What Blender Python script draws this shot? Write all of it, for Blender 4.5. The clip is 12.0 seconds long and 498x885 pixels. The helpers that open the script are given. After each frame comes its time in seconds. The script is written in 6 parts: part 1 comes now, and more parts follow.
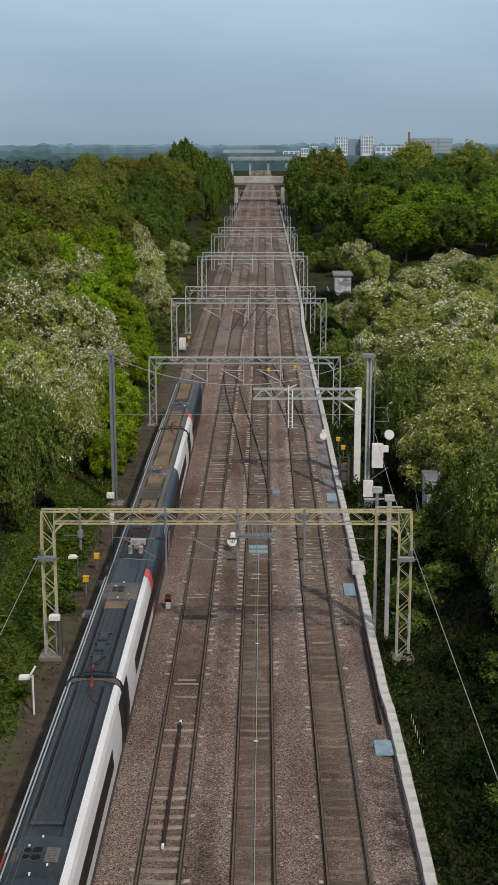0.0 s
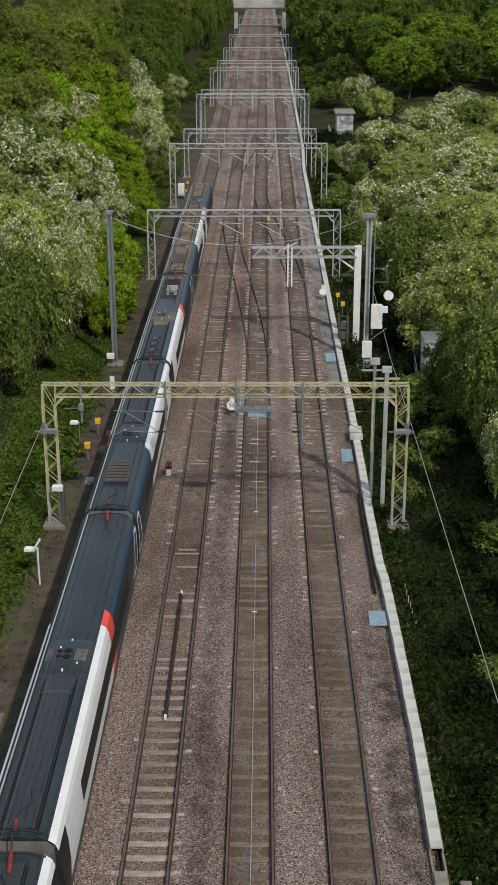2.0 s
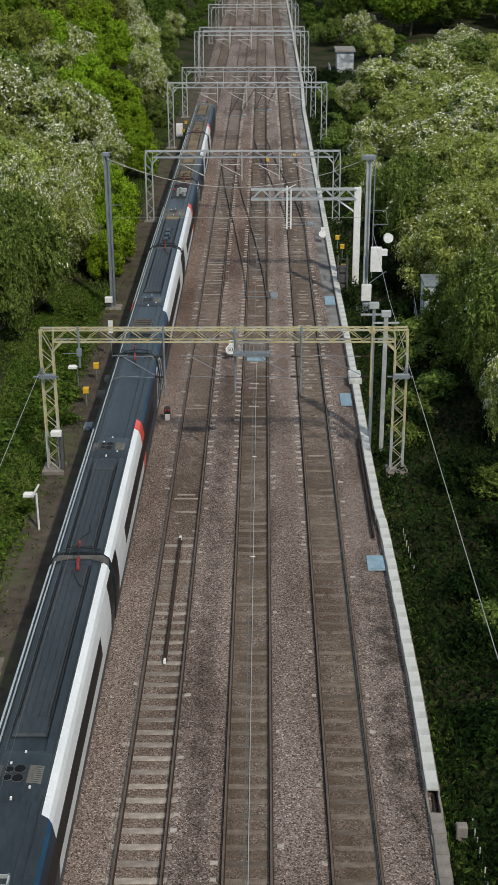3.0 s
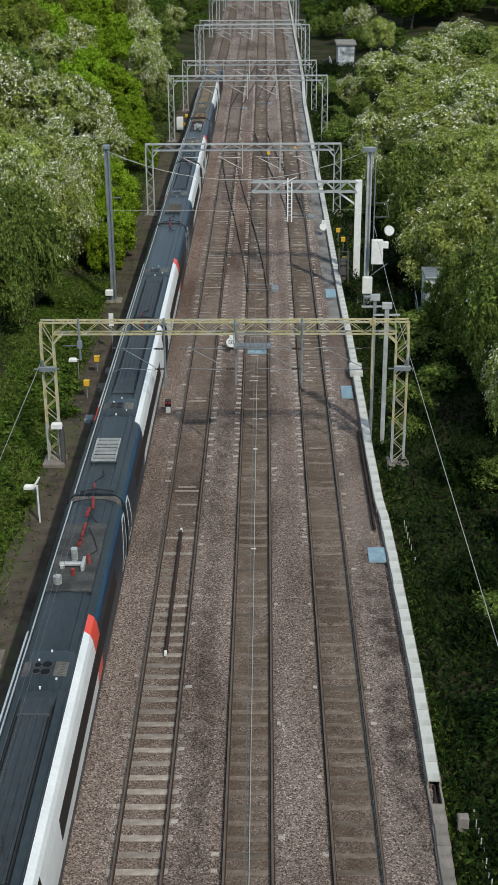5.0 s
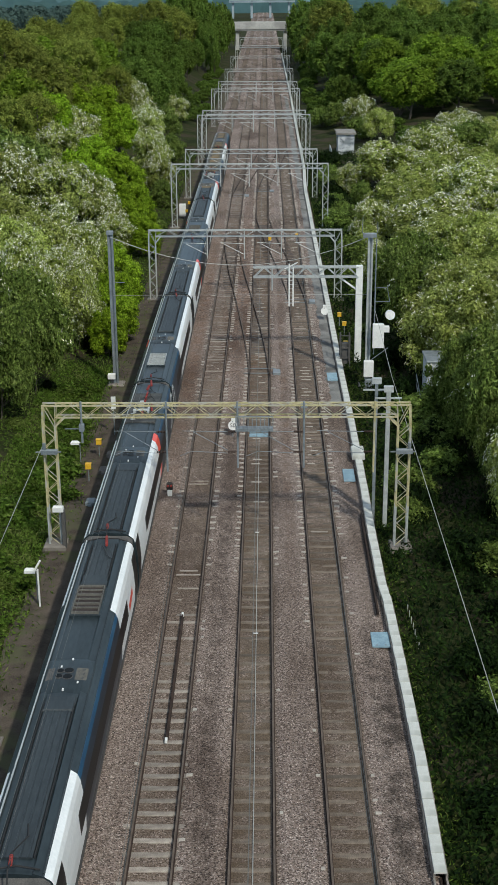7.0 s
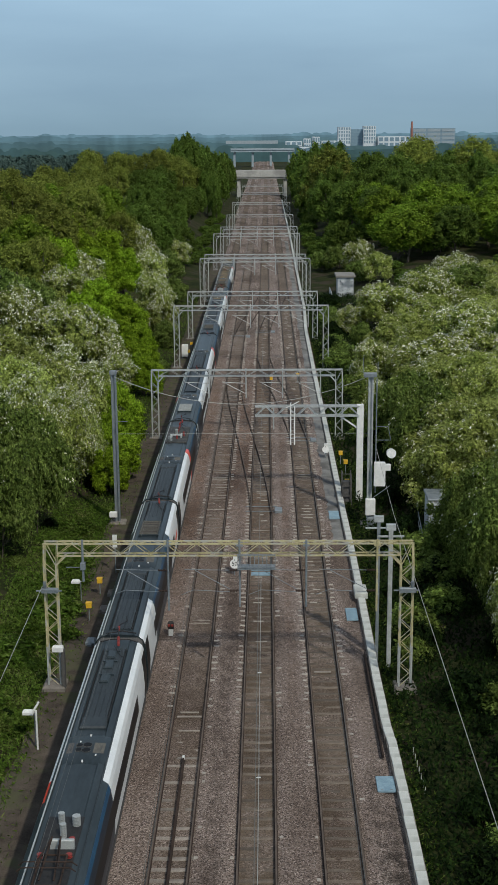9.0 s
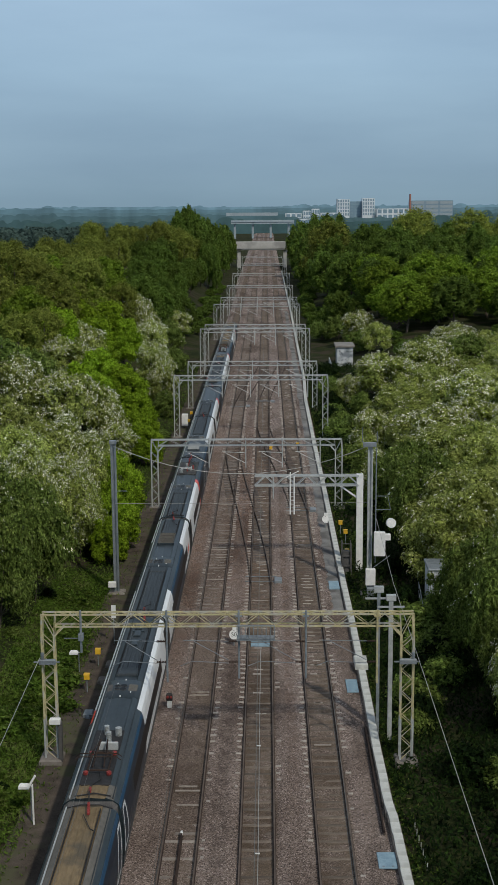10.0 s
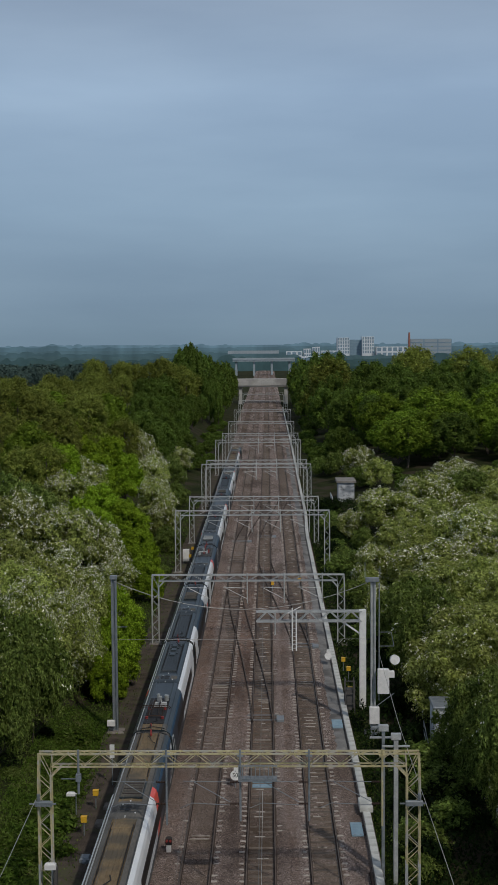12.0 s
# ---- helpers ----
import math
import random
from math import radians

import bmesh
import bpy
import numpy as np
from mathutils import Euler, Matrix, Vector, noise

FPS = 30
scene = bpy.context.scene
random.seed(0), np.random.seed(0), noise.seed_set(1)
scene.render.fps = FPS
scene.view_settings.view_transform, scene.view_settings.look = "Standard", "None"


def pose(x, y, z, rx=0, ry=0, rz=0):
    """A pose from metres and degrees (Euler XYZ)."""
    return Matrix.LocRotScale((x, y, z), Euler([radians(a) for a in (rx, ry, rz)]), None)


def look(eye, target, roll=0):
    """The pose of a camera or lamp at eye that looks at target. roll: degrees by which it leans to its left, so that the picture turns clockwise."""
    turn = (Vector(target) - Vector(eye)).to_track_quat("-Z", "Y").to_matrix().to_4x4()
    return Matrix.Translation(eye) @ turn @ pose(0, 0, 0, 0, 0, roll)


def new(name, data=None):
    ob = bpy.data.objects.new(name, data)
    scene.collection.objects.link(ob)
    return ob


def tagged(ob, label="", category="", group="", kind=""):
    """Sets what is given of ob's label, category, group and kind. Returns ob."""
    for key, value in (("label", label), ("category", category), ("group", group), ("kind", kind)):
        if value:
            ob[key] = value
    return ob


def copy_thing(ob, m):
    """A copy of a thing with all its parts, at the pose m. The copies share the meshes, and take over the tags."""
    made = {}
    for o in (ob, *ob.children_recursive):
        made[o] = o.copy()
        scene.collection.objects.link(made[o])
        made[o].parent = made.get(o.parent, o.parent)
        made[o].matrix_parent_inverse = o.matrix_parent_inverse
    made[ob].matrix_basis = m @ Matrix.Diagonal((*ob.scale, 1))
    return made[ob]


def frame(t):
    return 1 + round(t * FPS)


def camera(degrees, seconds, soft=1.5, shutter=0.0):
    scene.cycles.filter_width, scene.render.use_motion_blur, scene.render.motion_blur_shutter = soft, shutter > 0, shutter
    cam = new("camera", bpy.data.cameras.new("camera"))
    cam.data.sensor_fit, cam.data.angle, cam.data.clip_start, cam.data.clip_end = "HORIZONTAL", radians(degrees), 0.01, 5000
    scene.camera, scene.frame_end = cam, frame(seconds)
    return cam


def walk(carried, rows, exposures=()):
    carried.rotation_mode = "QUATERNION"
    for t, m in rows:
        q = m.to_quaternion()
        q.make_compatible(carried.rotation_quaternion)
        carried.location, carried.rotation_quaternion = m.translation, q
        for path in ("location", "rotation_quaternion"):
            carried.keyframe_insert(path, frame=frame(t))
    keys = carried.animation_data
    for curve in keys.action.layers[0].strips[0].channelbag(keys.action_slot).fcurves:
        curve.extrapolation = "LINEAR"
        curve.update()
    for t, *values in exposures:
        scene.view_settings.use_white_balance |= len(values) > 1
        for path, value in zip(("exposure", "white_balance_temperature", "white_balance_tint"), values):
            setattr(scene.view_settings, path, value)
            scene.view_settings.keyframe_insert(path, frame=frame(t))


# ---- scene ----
cam = camera(22.2, 12.0)
PATH = [
    (0, (0.347, -0.115, 25.478), (0.324, 1.831, 25.015), -0.1),
    (0.5, (0.316, -0.003, 25.941), (0.293, 1.927, 25.414), -0.1),
    (1, (0.358, -0.08, 26.585), (0.334, 1.831, 25.993), -0.2),
    (1.5, (0.434, -0.099, 27.131), (0.41, 1.79, 26.477), -0.2),
    (2, (0.46, -0.082, 27.679), (0.436, 1.785, 26.963), -0.2),
    (2.5, (0.499, -0.035, 27.861), (0.475, 1.811, 27.093), -0.3),
    (3, (0.53, 0.041, 27.816), (0.506, 1.873, 27.015), -0.3),
    (5, (0.551, 0.07, 27.661), (0.525, 1.9, 26.852), -0.4),
    (5.5, (0.52, 0.09, 27.636), (0.493, 1.925, 26.841), -0.4),
    (6, (0.505, 0.093, 27.662), (0.478, 1.937, 26.888), -0.4),
    (6.5, (0.483, 0.178, 27.648), (0.456, 2.037, 26.912), -0.4),
    (7, (0.522, 0.227, 27.591), (0.494, 2.105, 26.904), -0.4),
    (9, (0.466, 0.258, 27.581), (0.437, 2.199, 27.102), -0.4),
    (9.5, (0.498, 0.329, 27.573), (0.468, 2.283, 27.147), -0.4),
    (10, (0.517, 0.288, 27.616), (0.488, 2.253, 27.243), -0.4),
    (10.5, (0.527, 0.354, 27.57), (0.497, 2.329, 27.251), -0.4),
    (11, (0.524, 0.338, 27.565), (0.494, 2.32, 27.3), -0.4),
    (11.5, (0.495, 0.366, 27.58), (0.466, 2.355, 27.37), -0.4),
    (12, (0.494, 0.446, 27.5), (0.464, 2.439, 27.339), -0.4),
]
EXPOSURE = [(0, -0.47, 6850, 16), (1, -0.38, 6800, 16), (2.5, -0.30, 6550, 12), (5, -0.20, 6280, 8), (6.5, -0.16, 6220, 6), (7.5, -0.26, 6220, 7), (9.5, -0.64, 6350, 9), (11, -0.90, 6380, 13), (12, -1.08, 6330, 14)]
walk(cam, [(t, look(eye, target, roll)) for t, eye, target, roll in PATH], EXPOSURE)

# ---- world, sun, exposure ----
SUN_AZ = radians(150)          # the sun stands behind the camera, to its right
SUN_EL = radians(46)
world = bpy.data.worlds.new("sky")
scene.world = world
world.use_nodes = True
wn, wl = world.node_tree.nodes, world.node_tree.links
wn.clear()
w_out = wn.new("ShaderNodeOutputWorld")
w_bg = wn.new("ShaderNodeBackground")
w_sky = wn.new("ShaderNodeTexSky")
w_sky.sky_type = "NISHITA"
w_sky.sun_disc = False
w_sky.sun_elevation, w_sky.sun_rotation = SUN_EL, SUN_AZ
w_sky.air_density, w_sky.dust_density, w_sky.ozone_density = 1.3, 3.0, 2.0
w_tc = wn.new("ShaderNodeTexCoord")
w_sep = wn.new("ShaderNodeSeparateXYZ")
w_ramp = wn.new("ShaderNodeValToRGB")          # hazy cloud sheet, greyer towards the horizon
w_map = wn.new("ShaderNodeMapping")
w_map.inputs["Scale"].default_value = (1.0, 1.0, 5.0)
w_noise = wn.new("ShaderNodeTexNoise")
w_noise.inputs["Scale"].default_value, w_noise.inputs["Detail"].default_value = 3.0, 6.0
w_nramp = wn.new("ShaderNodeValToRGB")
w_nramp.color_ramp.elements[0].position, w_nramp.color_ramp.elements[1].position = 0.35, 0.7
w_nramp.color_ramp.elements[0].color = (0.90, 0.91, 0.93, 1)
w_nramp.color_ramp.elements[1].color = (1.12, 1.10, 1.08, 1)
w_mul = wn.new("ShaderNodeMix")
w_mul.data_type, w_mul.blend_type = "RGBA", "MULTIPLY"
w_mul.inputs["Factor"].default_value = 1.0
w_mix = wn.new("ShaderNodeMix")
w_mix.data_type = "RGBA"
w_mix.inputs["Factor"].default_value = 0.9
w_scale = wn.new("ShaderNodeMix")
w_scale.data_type, w_scale.blend_type = "RGBA", "MULTIPLY"
w_scale.inputs["Factor"].default_value = 1.0
w_scale.inputs["B"].default_value = (0.09, 0.09, 0.09, 1)
cr = w_ramp.color_ramp
cr.elements[0].position, cr.elements[0].color = 0.0, (0.395, 0.59, 0.73, 1)
cr.elements[1].position, cr.elements[1].color = 1.0, (0.44, 0.52, 0.62, 1)
for p, c in ((0.03, (0.445, 0.66, 0.84, 1)), (0.10, (0.55, 0.81, 1.05, 1)), (0.19, (0.68, 0.95, 1.23, 1)), (0.35, (0.55, 0.66, 0.80, 1))):
    e = cr.elements.new(p)
    e.color = c
wl.new(w_tc.outputs["Generated"], w_sep.inputs[0])
wl.new(w_sep.outputs["Z"], w_ramp.inputs["Fac"])
wl.new(w_tc.outputs["Generated"], w_map.inputs["Vector"])
wl.new(w_map.outputs["Vector"], w_noise.inputs["Vector"])
wl.new(w_noise.outputs["Fac"], w_nramp.inputs["Fac"])
wl.new(w_ramp.outputs["Color"], w_mul.inputs["A"])
wl.new(w_nramp.outputs["Color"], w_mul.inputs["B"])
wl.new(w_sky.outputs["Color"], w_scale.inputs["A"])
wl.new(w_scale.outputs["Result"], w_mix.inputs["A"])
wl.new(w_mul.outputs["Result"], w_mix.inputs["B"])
wl.new(w_mix.outputs["Result"], w_bg.inputs["Color"])
w_bg.inputs["Strength"].default_value = 1.0
wl.new(w_bg.outputs["Background"], w_out.inputs["Surface"])

sun = new("sun", bpy.data.lights.new("sun", "SUN"))
sun.data.energy, sun.data.angle, sun.data.color = 3.4, radians(1.6), (1.0, 0.93, 0.80)
sun_dir = Vector((math.sin(SUN_AZ) * math.cos(SUN_EL), math.cos(SUN_AZ) * math.cos(SUN_EL), math.sin(SUN_EL)))
sun.matrix_world = look(sun_dir * 60, (0, 0, 0))


# ---- materials ----
def surface(name, dark, light, rough=0.7, metal=0.0, scale=4.0, fine=40.0, bump=0.0, rand=0.0, stain=None, spec=0.4, stretch=(1, 1, 1)):
    """A worn surface: two scales of noise between two colours, fine relief, some difference from piece to piece."""
    m = bpy.data.materials.new(name)
    m.use_nodes = True
    n, l = m.node_tree.nodes, m.node_tree.links
    b = n["Principled BSDF"]
    tc, mp = n.new("ShaderNodeTexCoord"), n.new("ShaderNodeMapping")
    mp.inputs["Scale"].default_value = stretch
    l.new(tc.outputs["Object"], mp.inputs["Vector"])
    big, small = n.new("ShaderNodeTexNoise"), n.new("ShaderNodeTexNoise")
    big.inputs["Scale"].default_value, big.inputs["Detail"].default_value = scale, 5
    small.inputs["Scale"].default_value, small.inputs["Detail"].default_value = fine, 3
    for t in (big, small):
        l.new(mp.outputs["Vector"], t.inputs["Vector"])
    add = n.new("ShaderNodeMath")
    add.operation = "ADD"
    l.new(big.outputs["Fac"], add.inputs[0])
    l.new(small.outputs["Fac"], add.inputs[1])
    half = n.new("ShaderNodeMapRange")
    half.inputs["From Min"].default_value, half.inputs["From Max"].default_value = 0.72, 1.28
    l.new(add.outputs[0], half.inputs["Value"])
    mix = n.new("ShaderNodeMix")
    mix.data_type = "RGBA"
    mix.inputs["A"].default_value, mix.inputs["B"].default_value = (*dark, 1), (*light, 1)
    l.new(half.outputs["Result"], mix.inputs["Factor"])
    out = mix.outputs["Result"]
    if rand:
        oi, hs = n.new("ShaderNodeObjectInfo"), n.new("ShaderNodeHueSaturation")
        mr = n.new("ShaderNodeMapRange")
        mr.inputs["To Min"].default_value, mr.inputs["To Max"].default_value = 1 - rand, 1 + rand
        l.new(oi.outputs["Random"], mr.inputs["Value"])
        l.new(mr.outputs["Result"], hs.inputs["Value"])
        l.new(out, hs.inputs["Color"])
        out = hs.outputs["Color"]
    if stain:
        st, sr, sm = n.new("ShaderNodeTexNoise"), n.new("ShaderNodeValToRGB"), n.new("ShaderNodeMix")
        st.inputs["Scale"].default_value, st.inputs["Detail"].default_value = scale * 0.6, 7
        l.new(tc.outputs["Object"], st.inputs["Vector"])
        sr.color_ramp.elements[0].position, sr.color_ramp.elements[1].position = 0.5, 0.62
        l.new(st.outputs["Fac"], sr.inputs["Fac"])
        sm.data_type = "RGBA"
        sm.inputs["B"].default_value = (*stain, 1)
        l.new(out, sm.inputs["A"])
        l.new(sr.outputs["Color"], sm.inputs["Factor"])
        out = sm.outputs["Result"]
    l.new(out, b.inputs["Base Color"])
    b.inputs["Roughness"].default_value, b.inputs["Metallic"].default_value = rough, metal
    b.inputs["Specular IOR Level"].default_value = spec
    if bump:
        bp = n.new("ShaderNodeBump")
        bp.inputs["Strength"].default_value, bp.inputs["Distance"].default_value = 0.6, bump
        l.new(small.outputs["Fac"], bp.inputs["Height"])
        l.new(bp.outputs["Normal"], b.inputs["Normal"])
    return m


def leafy(name, colours, through_light=0.3, rough=0.7):
    """Leaves: every leaf takes its own tint from a small range, every plant a slightly other one."""
    m = bpy.data.materials.new(name)
    m.use_nodes = True
    n, l = m.node_tree.nodes, m.node_tree.links
    b, o = n["Principled BSDF"], n["Material Output"]
    geo, oi, ramp = n.new("ShaderNodeNewGeometry"), n.new("ShaderNodeObjectInfo"), n.new("ShaderNodeValToRGB")
    tc, tex, mix0 = n.new("ShaderNodeTexCoord"), n.new("ShaderNodeTexNoise"), n.new("ShaderNodeMath")
    tex.inputs["Scale"].default_value, tex.inputs["Detail"].default_value = 0.7, 3
    l.new(tc.outputs["Object"], tex.inputs["Vector"])
    mix0.operation = "MULTIPLY_ADD"
    mix0.inputs[1].default_value = 0.55
    l.new(geo.outputs["Random Per Island"], mix0.inputs[0])
    sub = n.new("ShaderNodeMath")
    sub.operation = "MULTIPLY_ADD"
    sub.inputs[1].default_value, sub.inputs[2].default_value = 1.3, -0.42
    l.new(tex.outputs["Fac"], sub.inputs[0])
    l.new(sub.outputs[0], mix0.inputs[2])
    l.new(mix0.outputs[0], ramp.inputs["Fac"])
    els = ramp.color_ramp.elements
    els[0].color, els[1].color = (*colours[0], 1), (*colours[-1], 1)
    for i, c in enumerate(colours[1:-1]):
        els.new((i + 1) / (len(colours) - 1)).color = (*c, 1)
    hs = n.new("ShaderNodeHueSaturation")
    mv, mh = n.new("ShaderNodeMapRange"), n.new("ShaderNodeMapRange")
    mv.inputs["To Min"].default_value, mv.inputs["To Max"].default_value = 0.78, 1.2
    mh.inputs["To Min"].default_value, mh.inputs["To Max"].default_value = 0.494, 0.504
    l.new(oi.outputs["Random"], mv.inputs["Value"])
    l.new(oi.outputs["Random"], mh.inputs["Value"])
    l.new(mv.outputs["Result"], hs.inputs["Value"])
    l.new(mh.outputs["Result"], hs.inputs["Hue"])
    grain, gr, gm = n.new("ShaderNodeTexNoise"), n.new("ShaderNodeMapRange"), n.new("ShaderNodeMix")
    grain.inputs["Scale"].default_value, grain.inputs["Detail"].default_value = 5.0, 3
    l.new(tc.outputs["Object"], grain.inputs["Vector"])
    gr.inputs["From Min"].default_value, gr.inputs["From Max"].default_value = 0.36, 0.62
    gr.inputs["To Min"].default_value, gr.inputs["To Max"].default_value = 0.34, 1.50
    l.new(grain.outputs["Fac"], gr.inputs["Value"])
    gm.data_type, gm.blend_type = "RGBA", "MULTIPLY"
    gm.inputs["Factor"].default_value = 1.0
    l.new(ramp.outputs["Color"], gm.inputs["A"])
    l.new(gr.outputs["Result"], gm.inputs["B"])
    l.new(gm.outputs["Result"], hs.inputs["Color"])
    l.new(hs.outputs["Color"], b.inputs["Base Color"])
    b.inputs["Roughness"].default_value, b.inputs["Specular IOR Level"].default_value = rough, 0.06
    tr, mx = n.new("ShaderNodeBsdfTranslucent"), n.new("ShaderNodeMixShader")
    l.new(hs.outputs["Color"], tr.inputs["Color"])
    mx.inputs["Fac"].default_value = through_light
    l.new(b.outputs["BSDF"], mx.inputs[1])
    l.new(tr.outputs["BSDF"], mx.inputs[2])
    l.new(mx.outputs["Shader"], o.inputs["Surface"])
    return m


def ballast_material():
    """Crushed stone: single stones by cells, brown dirt between the rails, grey-pink stone between the tracks."""
    m = bpy.data.materials.new("ballast")
    m.use_nodes = True
    n, l = m.node_tree.nodes, m.node_tree.links
    b = n["Principled BSDF"]
    tc = n.new("ShaderNodeTexCoord")
    cell = n.new("ShaderNodeTexVoronoi")
    cell.inputs["Scale"].default_value = 23.0
    l.new(tc.outputs["Object"], cell.inputs["Vector"])
    ramp = n.new("ShaderNodeValToRGB")
    sepc = n.new("ShaderNodeSeparateColor")
    l.new(cell.outputs["Color"], sepc.inputs["Color"])
    els = ramp.color_ramp.elements
    els[0].color, els[1].color = (0.045, 0.036, 0.032, 1), (0.62, 0.55, 0.51, 1)
    els.new(0.35).color = (0.175, 0.142, 0.124, 1)
    els.new(0.7).color = (0.275, 0.228, 0.203, 1)
    els.new(0.93).color = (0.37, 0.325, 0.302, 1)
    l.new(sepc.outputs["Red"], ramp.inputs["Fac"])
    # brown dirt in the four-foot of every track
    sx = n.new("ShaderNodeSeparateXYZ")
    l.new(tc.outputs["Object"], sx.inputs[0])
    wob = n.new("ShaderNodeTexNoise")
    wob.inputs["Scale"].default_value, wob.inputs["Detail"].default_value = 0.9, 6
    l.new(tc.outputs["Object"], wob.inputs["Vector"])
    band = None
    for cx, strength in ((-6.85, 1.0), (-3.4, 0.55), (0.0, 1.0), (3.4, 0.9)):
        d = n.new("ShaderNodeMath")
        d.operation = "SUBTRACT"
        d.inputs[1].default_value = cx
        l.new(sx.outputs["X"], d.inputs[0])
        a = n.new("ShaderNodeMath")
        a.operation = "ABSOLUTE"
        l.new(d.outputs[0], a.inputs[0])
        r = n.new("ShaderNodeMapRange")
        r.inputs["From Min"].default_value, r.inputs["From Max"].default_value = 0.62, 0.95
        r.inputs["To Min"].default_value, r.inputs["To Max"].default_value = strength, 0.0
        l.new(a.outputs[0], r.inputs["Value"])
        if band is None:
            band = r.outputs["Result"]
        else:
            s = n.new("ShaderNodeMath")
            s.operation = "MAXIMUM"
            l.new(band, s.inputs[0])
            l.new(r.outputs["Result"], s.inputs[1])
            band = s.outputs[0]
    wr = n.new("ShaderNodeMapRange")
    wr.inputs["From Min"].default_value, wr.inputs["From Max"].default_value = 0.34, 0.6
    wr.inputs["To Min"].default_value, wr.inputs["To Max"].default_value = 0.25, 0.9
    l.new(wob.outputs["Fac"], wr.inputs["Value"])
    f = n.new("ShaderNodeMath")
    f.operation = "MULTIPLY"
    l.new(band, f.inputs[0])
    l.new(wr.outputs["Result"], f.inputs[1])
    dirt = n.new("ShaderNodeMix")
    dirt.data_type, dirt.blend_type = "RGBA", "MIX"
    fine = n.new("ShaderNodeTexNoise")
    fine.inputs["Scale"].default_value, fine.inputs["Detail"].default_value = 22, 4
    l.new(tc.outputs["Object"], fine.inputs["Vector"])
    fr = n.new("ShaderNodeValToRGB")
    fr.color_ramp.elements[0].color, fr.color_ramp.elements[1].color = (0.06, 0.046, 0.032, 1), (0.21, 0.165, 0.12, 1)
    fr.color_ramp.elements[0].position, fr.color_ramp.elements[1].position = 0.3, 0.75
    l.new(fine.outputs["Fac"], fr.inputs["Fac"])
    l.new(f.outputs[0], dirt.inputs["Factor"])
    l.new(ramp.outputs["Color"], dirt.inputs["A"])
    l.new(fr.outputs["Color"], dirt.inputs["B"])
    # wide stains of oil, rust and dry dust
    st = n.new("ShaderNodeTexNoise")
    st.inputs["Scale"].default_value, st.inputs["Detail"].default_value = 0.16, 7
    mp = n.new("ShaderNodeMapping")
    mp.inputs["Scale"].default_value = (1.6, 0.5, 1)
    l.new(tc.outputs["Object"], mp.inputs["Vector"])
    l.new(mp.outputs["Vector"], st.inputs["Vector"])
    sr = n.new("ShaderNodeValToRGB")
    sr.color_ramp.elements[0].color, sr.color_ramp.elements[1].color = (0.62, 0.55, 0.50, 1), (1.12, 1.06, 1.02, 1)
    sr.color_ramp.elements[0].position, sr.color_ramp.elements[1].position = 0.34, 0.56
    l.new(st.outputs["Fac"], sr.inputs["Fac"])
    mul = n.new("ShaderNodeMix")
    mul.data_type, mul.blend_type = "RGBA", "MULTIPLY"
    mul.inputs["Factor"].default_value = 1.0
    l.new(dirt.outputs["Result"], mul.inputs["A"])
    l.new(sr.outputs["Color"], mul.inputs["B"])
    out = mul.outputs["Result"]
    # (centre x, half width, centre y, half length, colour, strength): oily six-foot, damp cess, rusty dust round the points
    for cx, hw, cy, hl, colour, strength in ((-1.75, 0.5, 40, 60, (0.42, 0.40, 0.39), 0.75), (1.75, 0.35, 95, 45, (0.62, 0.50, 0.42), 0.7), (5.4, 0.85, 41, 13, (0.27, 0.27, 0.265), 0.95),
                                             (5.3, 0.6, 66, 9, (0.5, 0.48, 0.46), 0.6), (-1.2, 2.6, 125, 50, (0.78, 0.60, 0.48), 0.75), (-3.4, 1.1, 64, 9, (0.55, 0.52, 0.5), 0.7), (-5.1, 0.6, 110, 50, (0.85, 0.66, 0.54), 0.7)):
        prod = None
        for axis, c, half in (("X", cx, hw), ("Y", cy, hl)):
            d, a = n.new("ShaderNodeMath"), n.new("ShaderNodeMath")
            d.operation, a.operation = "SUBTRACT", "ABSOLUTE"
            d.inputs[1].default_value = c
            l.new(sx.outputs[axis], d.inputs[0])
            l.new(d.outputs[0], a.inputs[0])
            r = n.new("ShaderNodeMapRange")
            r.interpolation_type = "SMOOTHSTEP"
            r.inputs["From Min"].default_value, r.inputs["From Max"].default_value = half * 0.3, half * 1.2
            r.inputs["To Min"].default_value, r.inputs["To Max"].default_value = 1.0, 0.0
            l.new(a.outputs[0], r.inputs["Value"])
            if prod is None:
                prod = r.outputs["Result"]
            else:
                t = n.new("ShaderNodeMath")
                t.operation = "MULTIPLY"
                l.new(prod, t.inputs[0])
                l.new(r.outputs["Result"], t.inputs[1])
                prod = t.outputs[0]
        pt, pr = n.new("ShaderNodeTexNoise"), n.new("ShaderNodeMapRange")
        pt.inputs["Scale"].default_value, pt.inputs["Detail"].default_value = 1.3, 6
        l.new(tc.outputs["Object"], pt.inputs["Vector"])
        pr.inputs["From Min"].default_value, pr.inputs["From Max"].default_value = 0.36, 0.62
        pr.inputs["To Min"].default_value, pr.inputs["To Max"].default_value = 0.1, strength
        l.new(pt.outputs["Fac"], pr.inputs["Value"])
        fm, mm = n.new("ShaderNodeMath"), n.new("ShaderNodeMix")
        fm.operation = "MULTIPLY"
        l.new(prod, fm.inputs[0])
        l.new(pr.outputs["Result"], fm.inputs[1])
        mm.data_type, mm.blend_type = "RGBA", "MULTIPLY"
        mm.inputs["B"].default_value = (*colour, 1)
        l.new(fm.outputs[0], mm.inputs["Factor"])
